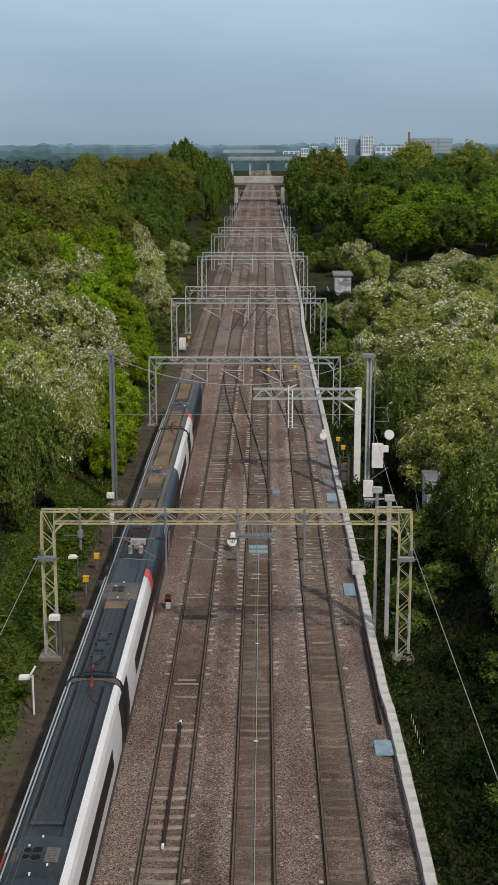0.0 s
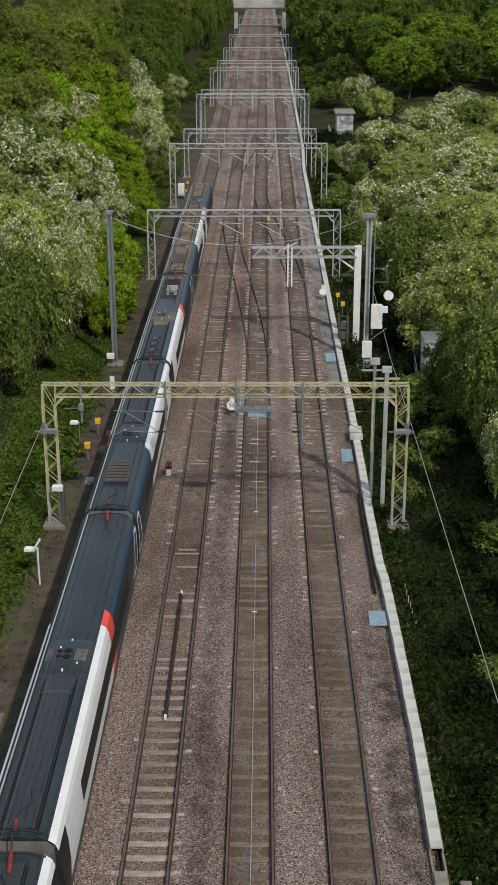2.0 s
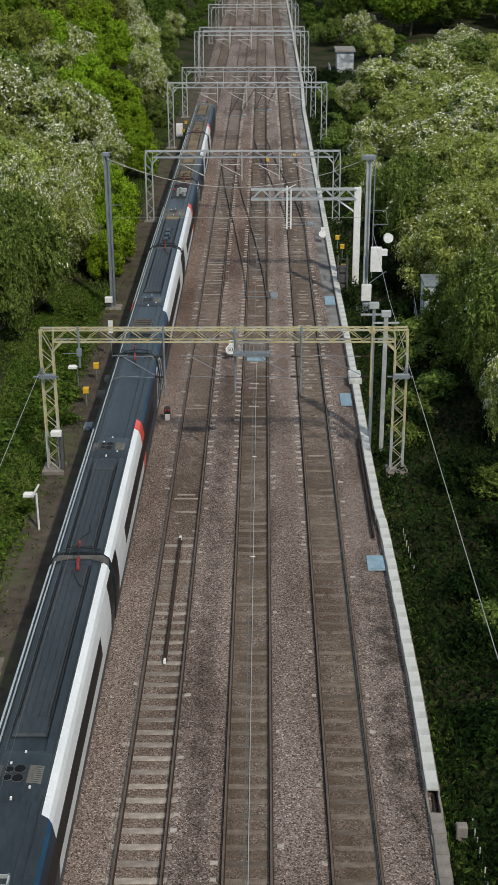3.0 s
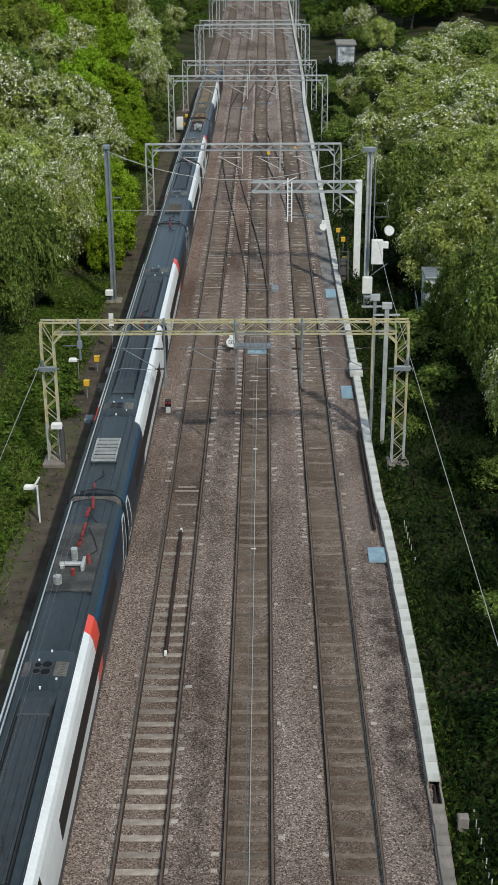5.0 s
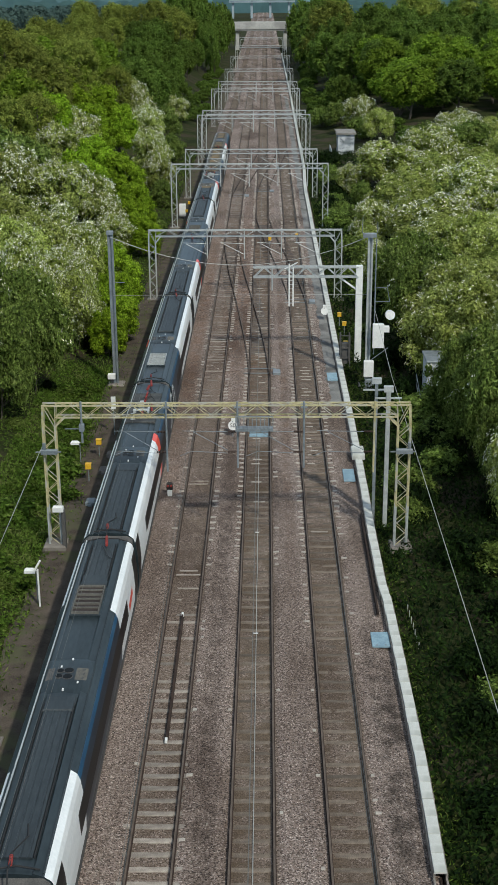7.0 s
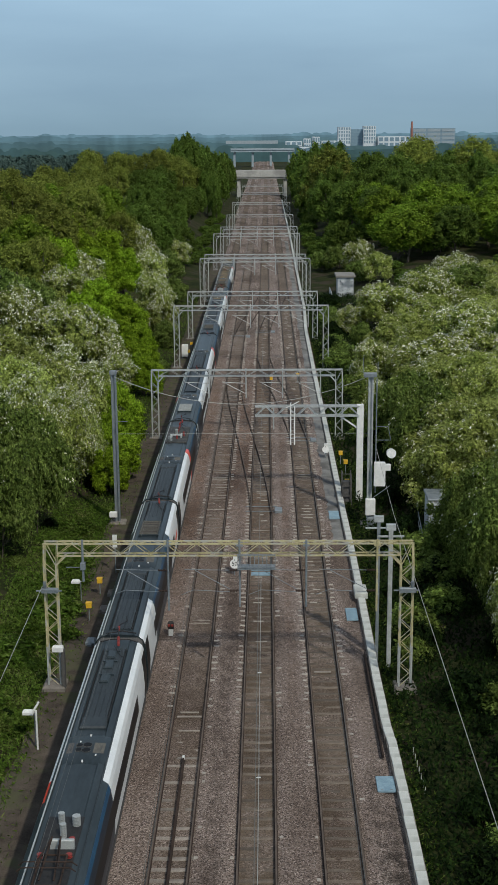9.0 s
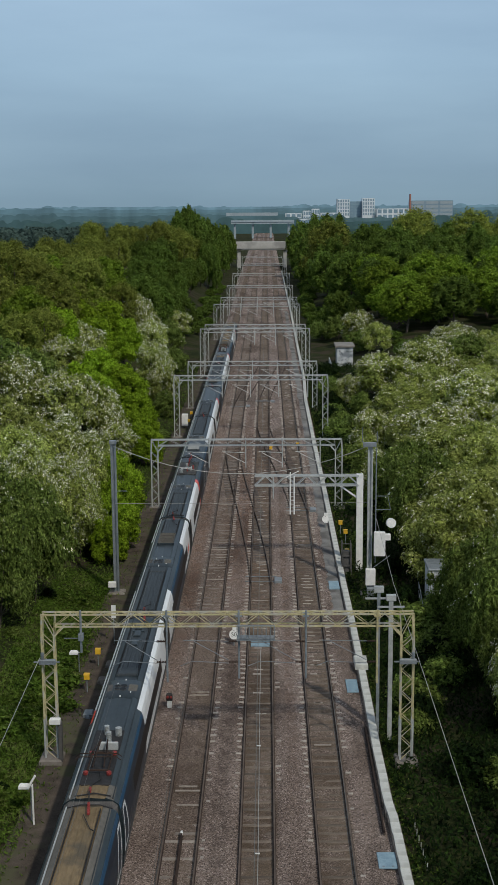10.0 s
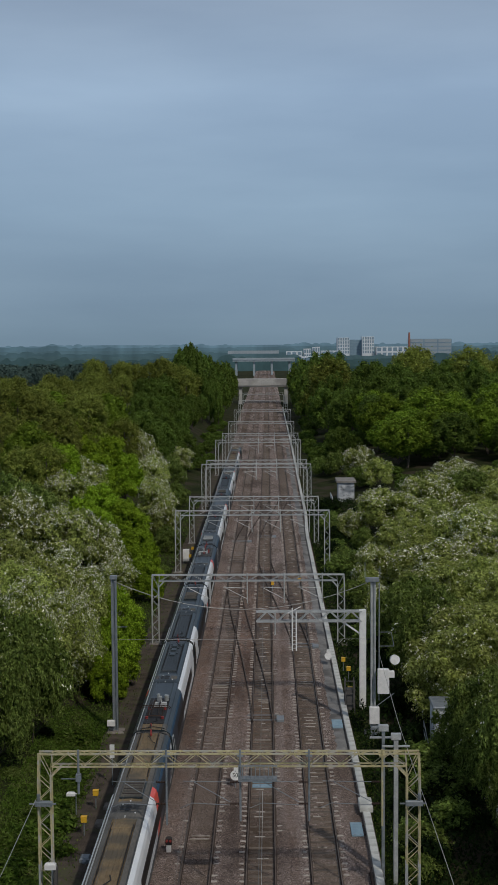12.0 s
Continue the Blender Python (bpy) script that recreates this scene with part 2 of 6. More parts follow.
        l.new(out, mm.inputs["A"])
        out = mm.outputs["Result"]
    l.new(out, b.inputs["Base Color"])
    b.inputs["Roughness"].default_value, b.inputs["Specular IOR Level"].default_value = 0.9, 0.2
    bp = n.new("ShaderNodeBump")
    bp.inputs["Strength"].default_value, bp.inputs["Distance"].default_value = 1.0, 0.04
    l.new(cell.outputs["Distance"], bp.inputs["Height"])
    bp.invert = True
    l.new(bp.outputs["Normal"], b.inputs["Normal"])
    return m


M = dict(
    ballast=ballast_material(),
    soil=surface("bank_soil", (0.012, 0.018, 0.006), (0.042, 0.05, 0.018), 0.95, scale=0.35, fine=6, bump=0.05, stain=(0.05, 0.042, 0.028), spec=0.05),
    cess=surface("cess_cinders", (0.040, 0.032, 0.026), (0.125, 0.103, 0.083), 0.95, scale=1.2, fine=18, bump=0.03, spec=0.1, stain=(0.085, 0.085, 0.05)),
    grit=surface("grey_grit", (0.15, 0.15, 0.145), (0.27, 0.265, 0.255), 0.95, scale=0.8, fine=14, bump=0.02, spec=0.1, stain=(0.12, 0.115, 0.11)),
    grille_brown=surface("dark_brown_grille", (0.022, 0.016, 0.014), (0.05, 0.038, 0.033), 0.7, scale=3, fine=25),
    rail_top=surface("worn_rail_head", (0.075, 0.058, 0.047), (0.150, 0.118, 0.097), 0.7, 0.0, scale=2, fine=30, spec=0.2),
    rust=surface("rusty_steel", (0.018, 0.011, 0.008), (0.060, 0.037, 0.027), 0.85, 0.1, scale=2, fine=30),
    sleeper=surface("weathered_concrete_sleeper", (0.16, 0.135, 0.115), (0.36, 0.32, 0.28), 0.9, scale=3, fine=35, rand=0.28, bump=0.01),
    sleeper_pale=surface("clean_concrete_sleeper", (0.30, 0.265, 0.235), (0.50, 0.46, 0.41), 0.9, scale=3, fine=35, bump=0.01),
    sleeper_dirty=surface("dirty_concrete_sleeper", (0.075, 0.058, 0.043), (0.20, 0.162, 0.13), 0.9, scale=3, fine=35, rand=0.3, bump=0.01),
    timber=surface("dark_bearer_timber", (0.05, 0.04, 0.034), (0.16, 0.135, 0.12), 0.9, scale=3, fine=35, rand=0.3),
    concrete=surface("pale_concrete", (0.47, 0.48, 0.45), (0.64, 0.65, 0.62), 0.85, scale=1.5, fine=30, rand=0.035, bump=0.004, stain=(0.43, 0.44, 0.41)),
    concrete_old=surface("old_concrete", (0.13, 0.115, 0.10), (0.27, 0.245, 0.22), 0.9, scale=2.5, fine=30, rand=0.15, bump=0.01),
    lichen=surface("lichen_yellow_galvanised_steel", (0.34, 0.29, 0.13), (0.58, 0.53, 0.33), 0.75, 0.1, scale=2.5, fine=25, stain=(0.42, 0.41, 0.36)),
    galv=surface("galvanised_steel", (0.36, 0.38, 0.38), (0.58, 0.60, 0.59), 0.55, 0.35, scale=2.5, fine=25),
    galv_dull=surface("dull_grey_steel", (0.17, 0.20, 0.22), (0.33, 0.36, 0.38), 0.55, 0.4, scale=2.5, fine=25),
    white=surface("white_painted_metal", (0.66, 0.67, 0.66), (0.84, 0.84, 0.82), 0.45, scale=3, fine=20),
    yellow=surface("yellow_plastic", (0.62, 0.36, 0.02), (0.78, 0.48, 0.04), 0.5, scale=6, fine=30),
    orange=surface("orange_sign", (0.75, 0.25, 0.02), (0.8, 0.32, 0.03), 0.5),
    red=surface("dull_red_insulator", (0.20, 0.03, 0.028), (0.34, 0.055, 0.045), 0.55, scale=6, fine=30),
    black=surface("black_rubber", (0.012, 0.012, 0.013), (0.035, 0.034, 0.034), 0.7, scale=4, fine=30),
    blue=surface("blue_grey_cover", (0.17, 0.27, 0.34), (0.28, 0.40, 0.47), 0.7, scale=3, fine=20, rand=0.1),
    roof=surface("slate_blue_roof_paint", (0.013, 0.020, 0.024), (0.030, 0.042, 0.048), 0.36, 0.0, scale=0.9, fine=9, stretch=(1.0, 0.25, 1.0)),
    roof_in=surface("roof_well_grey", (0.020, 0.027, 0.032), (0.042, 0.052, 0.058), 0.55, 0.0, scale=0.9, fine=9, stretch=(1.0, 0.25, 1.0)),
    dust=surface("brake_dust_on_roof", (0.135, 0.098, 0.052), (0.235, 0.175, 0.10), 0.85, scale=0.8, fine=10, stretch=(1, 0.3, 1), stain=(0.10, 0.085, 0.06)),
    panel_grey=surface("grey_roof_panel", (0.035, 0.036, 0.034), (0.085, 0.084, 0.078), 0.7, scale=1.5, fine=12, stain=(0.03, 0.03, 0.03)),
    dust_grey=surface("grey_dust_on_roof", (0.085, 0.082, 0.074), (0.15, 0.142, 0.125), 0.8, scale=0.8, fine=10, stretch=(1, 0.3, 1)),
    body_white=surface("white_car_paint", (0.70, 0.73, 0.74), (0.84, 0.86, 0.86), 0.3, scale=0.8, fine=8, spec=0.5),
    body_red=surface("orange_red_car_paint", (0.70, 0.055, 0.03), (0.82, 0.085, 0.045), 0.3, scale=0.8, fine=8, spec=0.5),
    body_teal=surface("dark_teal_car_paint", (0.006, 0.014, 0.028), (0.010, 0.030, 0.052), 0.35, scale=0.8, fine=8, spec=0.25),
    teal_edge=surface("blue_car_paint", (0.008, 0.050, 0.115), (0.014, 0.09, 0.18), 0.3, scale=0.8, fine=8, spec=0.4),
    glass=surface("tinted_window_glass", (0.006, 0.007, 0.008), (0.012, 0.013, 0.014), 0.35, spec=0.08),
    skirt=surface("grey_underframe", (0.05, 0.05, 0.05), (0.12, 0.115, 0.11), 0.8, scale=2, fine=20),
    bark=surface("bark", (0.05, 0.04, 0.03), (0.15, 0.125, 0.10), 0.95, scale=3, fine=25, bump=0.03),
    wire=surface("copper_wire", (0.10, 0.10, 0.09), (0.2, 0.2, 0.19), 0.6, 0.4),
    wire_pale=surface("pale_cable", (0.36, 0.36, 0.34), (0.5, 0.5, 0.48), 0.6, 0.3),
    brick=surface("grey_rendered_wall", (0.40, 0.43, 0.46), (0.62, 0.65, 0.67), 0.9, scale=1.2, fine=12, stain=(0.24, 0.27, 0.30)),
    roof_felt=surface("grey_roof_felt", (0.17, 0.16, 0.145), (0.28, 0.265, 0.245), 0.9, scale=1.2, fine=12),
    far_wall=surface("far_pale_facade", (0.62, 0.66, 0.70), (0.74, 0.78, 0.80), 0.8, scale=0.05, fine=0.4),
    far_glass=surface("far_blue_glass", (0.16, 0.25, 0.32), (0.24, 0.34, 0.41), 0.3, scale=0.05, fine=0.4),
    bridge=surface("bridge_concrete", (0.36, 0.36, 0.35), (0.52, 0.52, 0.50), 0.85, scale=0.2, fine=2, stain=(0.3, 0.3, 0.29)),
    # viaduct concrete with the distance haze blended into its blue-grey
    haze_concrete=surface("haze_grey_concrete", (0.27, 0.33, 0.37), (0.37, 0.43, 0.47), 0.85, scale=0.1, fine=1),
    far_red=surface("dull_red_brick", (0.30, 0.13, 0.10), (0.38, 0.18, 0.14), 0.85, scale=0.1, fine=1),
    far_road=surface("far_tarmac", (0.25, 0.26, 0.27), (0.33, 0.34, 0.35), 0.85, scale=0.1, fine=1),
    hawthorn=leafy("hawthorn_leaves", [(0.13, 0.165, 0.032), (0.28, 0.335, 0.078), (0.40, 0.46, 0.13), (0.50, 0.54, 0.23)], 0.4),
    hawthorn_deep=leafy("deep_green_hawthorn_leaves", [(0.055, 0.085, 0.018), (0.12, 0.175, 0.035), (0.19, 0.26, 0.060), (0.28, 0.34, 0.11)], 0.38),
    lime=leafy("light_green_woodland_leaves", [(0.065, 0.115, 0.010), (0.13, 0.21, 0.018), (0.19, 0.285, 0.028), (0.26, 0.36, 0.05)], 0.35),
    blossom=leafy("hawthorn_blossom", [(0.58, 0.58, 0.42), (0.74, 0.73, 0.59), (0.84, 0.83, 0.74)], 0.25, 0.8),
    maple=leafy("fresh_green_leaves", [(0.092, 0.165, 0.010), (0.182, 0.295, 0.016), (0.265, 0.40, 0.026), (0.335, 0.465, 0.045)], 0.4),
    oak=leafy("woodland_leaves", [(0.040, 0.068, 0.012), (0.085, 0.138, 0.022), (0.125, 0.195, 0.034), (0.17, 0.245, 0.05)], 0.35),
    olive=leafy("olive_young_leaves", [(0.082, 0.102, 0.020), (0.165, 0.200, 0.037), (0.235, 0.275, 0.052), (0.305, 0.345, 0.078)], 0.38),
    # ivy and nettle greens darkened to near black for the bank foot's shade
    ivy=leafy("shade_dark_ivy_nettle_leaves", [(0.004, 0.009, 0.003), (0.010, 0.022, 0.005), (0.018, 0.036, 0.007), (0.034, 0.064, 0.012)]),
    grass=leafy("bank_grass", [(0.030, 0.060, 0.007), (0.070, 0.122, 0.016), (0.110, 0.170, 0.028), (0.18, 0.185, 0.07)], 0.4),
    # distance haze is mixed into these blue-green leaf colours
    hazed_trees=leafy("hazed_tree_leaves", [(0.055, 0.090, 0.078), (0.075, 0.118, 0.102), (0.095, 0.145, 0.125)]),
)


# ---- mesh tools ----
class Geo:
    """Collects boxes, bars and tubes for one mesh."""

    def __init__(self):
        self.v, self.f, self.m = [], [], []

    def add(self, verts, faces, slot=0):
        k = len(self.v)
        self.v += [tuple(p) for p in verts]
        self.f += [tuple(i + k for i in q) for q in faces]
        self.m += [slot] * len(faces)

    def box(self, x0, x1, y0, y1, z0, z1, slot=0, cut=0.0):
        if cut:
            c = cut
            ring = lambda z, d: [(x0 + d, y0 + d, z), (x1 - d, y0 + d, z), (x1 - d, y1 - d, z), (x0 + d, y1 - d, z)]
            v = ring(z0, 0) + ring(z1 - c, 0) + ring(z1, c)
            f = [(3, 2, 1, 0), (8, 9, 10, 11)]
            for k in (0, 4):
                f += [(k + i, k + (i + 1) % 4, k + 4 + (i + 1) % 4, k + 4 + i) for i in range(4)]
            self.add(v, f, slot)
            return self
        v = [(x, y, z) for z in (z0, z1) for y in (y0, y1) for x in (x0, x1)]
        self.add(v, [(0, 2, 3, 1), (4, 5, 7, 6), (0, 1, 5, 4), (2, 6, 7, 3), (0, 4, 6, 2), (1, 3, 7, 5)], slot)
        return self

    def bar(self, p, q, w, n=4, slot=0, w2=None):
        """A bar or tube from p to q, w wide; n sides; w2: its width at q."""
        p, q = Vector(p), Vector(q)
        d = (q - p).normalized()
        side = d.cross(Vector((0, 0, 1)) if abs(d.z) < 0.95 else Vector((0, 1, 0))).normalized()
        up = side.cross(d)
        v = []
        for c, ww in ((p, w), (q, w if w2 is None else w2)):
            r = ww / 2 * (1.414 if n == 4 else 1)
            for i in range(n):
                a = 2 * math.pi * (i + 0.5) / n
                v.append(c + side * (r * math.cos(a)) + up * (r * math.sin(a)))
        f = [tuple(range(n - 1, -1, -1)), tuple(range(n, 2 * n))]
        f += [(i, (i + 1) % n, n + (i + 1) % n, n + i) for i in range(n)]
        self.add(v, f, slot)
        return self

    def line(self, pts, w, n=5, slot=0):
        pts = [Vector(p) for p in pts]
        v = []
        for k, c in enumerate(pts):
            d = (pts[min(k + 1, len(pts) - 1)] - pts[max(k - 1, 0)]).normalized()
            side = d.cross(Vector((0, 0, 1)) if abs(d.z) < 0.95 else Vector((0, 1, 0))).normalized()
            up = side.cross(d)
            v += [c + side * (w / 2 * math.cos(6.2832 * i / n)) + up * (w / 2 * math.sin(6.2832 * i / n)) for i in range(n)]
        f = [tuple(range(n - 1, -1, -1)), tuple(range(len(v) - n, len(v)))]
        f += [(k * n + i, k * n + (i + 1) % n, (k + 1) * n + (i + 1) % n, (k + 1) * n + i) for k in range(len(pts) - 1) for i in range(n)]
        self.add(v, f, slot)
        return self

    def disc(self, c, axis, r, t, n=16, slot=0):
        a = Vector(axis).normalized() * (t / 2)
        return self.bar(Vector(c) - a, Vector(c) + a, 2 * r, n, slot)

    def mesh(self, name, mats, smooth=False):
        me = bpy.data.meshes.new(name)
        me.from_pydata(self.v, [], self.f)
        for m in mats if isinstance(mats, (list, tuple)) else [mats]:
            me.materials.append(m)
        if any(self.m):
            me.polygons.foreach_set("material_index", self.m)
        if smooth:
            me.polygons.foreach_set("use_smooth", [True] * len(self.f))
        me.update()
        return me


def part(name, geo, mat, parent, label="", smooth=False):
    ob = new(name, geo.mesh(name, mat, smooth) if isinstance(geo, Geo) else geo)
    ob.parent = parent
    return tagged(ob, label)


def thing(name, label, category, group="", at=None, kind=""):
    ob = tagged(new(name), label, category, group, kind)
    ob.empty_display_size = 0.3
    if at is not None:
        ob.matrix_basis = at
    return ob


def mesh_thing(name, geo, mat, label, category, group="", kind="", smooth=False):
    return tagged(new(name, geo.mesh(name, mat, smooth)), label, category, group, kind)


def leaf_mesh(name, verts, mat):
    """A mesh of loose three-cornered leaves from an array of 3 n corners."""
    n = len(verts) // 3
    me = bpy.data.meshes.new(name)
    me.vertices.add(3 * n)
    me.loops.add(3 * n)
    me.polygons.add(n)
    me.vertices.foreach_set("co", np.asarray(verts, dtype=np.float32).ravel())
    me.loops.foreach_set("vertex_index", np.arange(3 * n, dtype=np.int32))
    me.polygons.foreach_set("loop_start", np.arange(0, 3 * n, 3, dtype=np.int32))
    me.polygons.foreach_set("loop_total", np.full(n, 3, dtype=np.int32))
    me.materials.append(mat)
    me.update(calc_edges=True)
    return me


def unit(a):
    return a / np.maximum(np.linalg.norm(a, axis=1, keepdims=True), 1e-6)


def leaves(rng, pos, out, length, width, droop=0.3, spread=0.5, along=None):
    """Three-cornered leaves at pos; they lie roughly along the crown's skin, whose outward way is out, and hang by droop."""
    n = len(pos)
    nrm = unit(out + spread * rng.normal(size=(n, 3)) + np.array([0, 0, 0.25]))
    run = rng.normal(size=(n, 3)) * (1.0 if along is None else 0.8) + (out * 0.5 if along is None else along) - np.array([0, 0, droop * 2 if along is None else 0.2])
    run = unit(run)
    run = unit(run - nrm * np.sum(run * nrm, axis=1, keepdims=True))
    side = np.cross(nrm, run)
    ln = length * rng.uniform(0.6, 1.4, (n, 1))
    wd = width * rng.uniform(0.7, 1.3, (n, 1))
    v = np.empty((n, 3, 3))
    v[:, 0] = pos + run * ln * 0.55
    v[:, 1] = pos + side * wd * 0.55 - run * ln * 0.4
    v[:, 2] = pos - side * wd * 0.55 - run * ln * 0.4
    return v.reshape(-1, 3)


# ---- ground ----
TRACKS = {"far_left": -6.85, "left": -3.4, "middle": 0.0, "right": 3.4}
RAIL = 0.755


def sm(a, b, x):
    t = min(1.0, max(0.0, (x - a) / (b - a)))
    return t * t * (3 - 2 * t)


def ground_z(x, y):
    """The shallow cutting: flat in the middle, banks on both sides, flat land beyond."""
    amp = 1.0 + 0.5 * sm(180, 320, y)
    left = sm(-11.5, -34, x) if x < 0 else 0.0
    right = sm(8.5, 32, x) if x > 0 else 0.0
    z = -0.62 + amp * (6.5 * left + 3.6 * right)
    far = sm(500, 900, math.hypot(x, y))
    z = z * (1 - far) + far * (-0.62 if abs(x) < 40 else -0.62 + 3.0 * sm(40, 200, abs(x)))
    if abs(x) > 10:
        z += 0.35 * noise.noise((x * 0.15, y * 0.15, 0)) * min(1, (abs(x) - 10) / 4)
    return z


def build_ground():
    xs = [-2600, -1500, -900, -500, -300, -200, -140, -100, -80, -65, -55] + list(np.arange(-48, -12, 2.0)) + list(np.arange(-12, 12.1, 1.0)) + list(np.arange(14, 49, 2.0)) + [55, 65, 80, 100, 140, 200, 300, 500, 900, 1500, 2600]
    ys = [-300, -150, -80, -40, -20] + list(np.arange(-10, 260, 4.0)) + list(np.arange(260, 600, 15.0)) + [620, 700, 800, 900, 1100, 1400, 1800, 2400, 3200, 4800]
    v = [(x, y, ground_z(x, y)) for y in ys for x in xs]
    w = len(xs)
    f = [(j * w + i, j * w + i + 1, (j + 1) * w + i + 1, (j + 1) * w + i) for j in range(len(ys) - 1) for i in range(w - 1)]
    g = Geo()
    g.add(v, f)
    return mesh_thing("ground", g, M["soil"], "grassy earth banks and flat land beside the railway", "ground", kind="structure", smooth=True)


ground = build_ground()


def build_ballast():
    """The stone bed: fine near the camera, coarser beyond; shoulders fall to the cess on both sides."""
    def level(x, y):
        z = -0.19
        if x < -8.3:
            z -= 0.33 * sm(-8.3, -9.3, x)
        if x > 5.0:
            z -= 0.12 * sm(5.0, 6.0, x)
        if x > 6.2:
            z -= 0.7 * sm(6.2, 6.6, x)
        for cx in TRACKS.values():
            d = abs(x - cx)
            if d < 0.68:
                z -= 0.018
            elif 0.82 < d < 1.7:
                z += 0.055 * math.sin((d - 0.82) / 0.88 * math.pi)
        return z + 0.026 * noise.noise((x * 1.7, y * 1.7, 2)) + 0.034 * noise.noise((x * 5, y * 5, 5))
    g = Geo()
    xs = [-10.4, -9.9] + list(np.arange(-9.4, 7.5, 0.2)) + [7.8]
    ys = list(np.arange(-120, 18, 6.0)) + list(np.arange(18, 75, 0.2)) + list(np.arange(75, 140, 0.5)) + list(np.arange(140, 320, 3.0)) + list(np.arange(320, 1901, 30.0))
    w = len(xs)
    v = [(x, y, level(x, y) if x > -10.3 else -0.75) for y in ys for x in xs]
    f = [(j * w + i, j * w + i + 1, (j + 1) * w + i + 1, (j + 1) * w + i) for j in range(len(ys) - 1) for i in range(w - 1)]
    g.add(v, f)
    ob = mesh_thing("ballast_bed", g, M["ballast"], "grey-brown crushed stone ballast under four railway tracks", "ballast", kind="structure", smooth=True)
    return ob


ballast = build_ballast()
g = Geo()
v, f = [], []
for j, y in enumerate(np.arange(-120, 420, 1.5)):
    for x in (-11.2, -10.7, -10.2, -9.6, -9.0, -8.5):
        v.append((x + 0.25 * noise.noise((x, y * 0.4, 1)), y, (-0.50 if x < -8.8 else -0.42) + 0.04 * noise.noise((x * 3, y * 2, 4)) + (0.05 if x < -9.3 else 0)))
    if j:
        f += [((j - 1) * 6 + i, (j - 1) * 6 + i + 1, j * 6 + i + 1, j * 6 + i) for i in range(5)]
g.add(v, f)
cess = mesh_thing("cess_path", g, M["cess"], "brown littered path between track and bank", "path", kind="structure", smooth=True)
# ---- tracks ----
RAIL_PROFILE = [(-0.07, -0.16), (0.07, -0.16), (0.07, -0.145), (0.014, -0.125), (0.014, -0.045), (0.036, -0.035), (0.036, 0.0), (-0.036, 0.0), (-0.036, -0.035), (-0.014, -0.045), (-0.014, -0.125), (-0.07, -0.145)]


def rail_geo(path):
    """A rail swept along points (x, y); the running surface takes the second slot."""
    g = Geo()
    n = len(RAIL_PROFILE)
    v = [(x + px, y, pz) for x, y in path for px, pz in RAIL_PROFILE]
    g.v = v
    for j in range(len(path) - 1):
        for i in range(n):
            k = (i + 1) % n
            g.f.append((j * n + i, j * n + k, (j + 1) * n + k, (j + 1) * n + i))
            g.m.append(1 if i == 6 else 0)
    return g


SLEEPER_STEP = 0.75


def sleeper_mesh(mat, half=1.25, wide=0.13):
    g = Geo()
    g.box(-half, half, -wide, wide, -0.10, 0.0, cut=0.025)
    return g.mesh("sleeper", mat)


def build_track(key, cx, mat, proud, label):
    tr = thing("track_" + key, label, "railway track", "railway tracks", kind="structure")
    for s in (-1, 1):
        part("rail", rail_geo([(cx + s * RAIL, -120), (cx + s * RAIL, 1900)]), [M["rust"], M["rail_top"]], tr, "rusty rail with a worn bright head")
    return tr


TRACK = {}
for key, cx, mat, proud, label in (
        ("far_left", -6.85, "sleeper_dirty", 0.0, "railway track with dark dirty sleepers under a train"),
        ("left", -3.4, "sleeper", 0.012, "railway track on pale concrete sleepers in ballast"),
        ("middle", 0.0, "sleeper_dirty", -0.019, "railway track with brown dirt between its rails"),
        ("right", 3.4, "sleeper_dirty", -0.019, "railway track with brown half-buried sleepers")):
    TRACK[key] = (build_track(key, cx, mat, proud, label), cx, mat, proud)


def crossover(x0, x1, y0, y1, label):
    """A crossing line from the track at x0 to the track at x1, in a slow reverse curve."""
    tr = thing("crossover", label, "railway points", "crossovers", kind="structure")
    n = 24
    ys = [y0 + (y1 - y0) * i / n for i in range(n + 1)]
    mid = [x0 + (x1 - x0) * (0.5 * (sm(0, 1, t) + t) if 0 < t < 1 else t) for t in [i / n for i in range(n + 1)]]
    for s in (-1, 1):
        part("rail", rail_geo([(mx + s * RAIL, y) for mx, y in zip(mid, ys)]), [M["rust"], M["rail_top"]], tr, "rusty switch rail")
    g = Geo()
    for i in range(int((y1 - y0) / 0.75)):
        y = y0 + 0.75 * i
        t = (y - y0) / (y1 - y0)
        c = x0 + (x1 - x0) * t
        if 0.12 < t < 0.88:
            g.box(c - 1.6, c + 1.6, y - 0.12, y + 0.12, -0.25, -0.168, cut=0.01)
    part("bearer", g, M["timber"], tr, "row of dark bearers")
    # point machine and stretcher rods at the toe
    g = Geo()
    for k in (0, 1.2):
        g.bar((x0 - 1.2, y0 + 1 + k, -0.1), (x0 + 1.2, y0 + 1 + k, -0.1), 0.05)
    g.box(x0 + 1.0, x0 + 1.55, y0 + 0.6, y0 + 1.6, -0.2, 0.06, cut=0.03)
    part("point_machine", g, M["galv_dull"], tr, "grey point machine with rods")
    return tr


crossover(0.0, -3.4, 90, 142, "crossover rails joining the middle and left tracks")
crossover(3.4, 0.0, 112, 158, "crossover rails joining the right and middle tracks")
crossover(0.0, 3.4, 176, 226, "far crossover rails between two tracks")
crossover(-3.4, 0.0, 172, 222, "far crossover rails between two tracks")


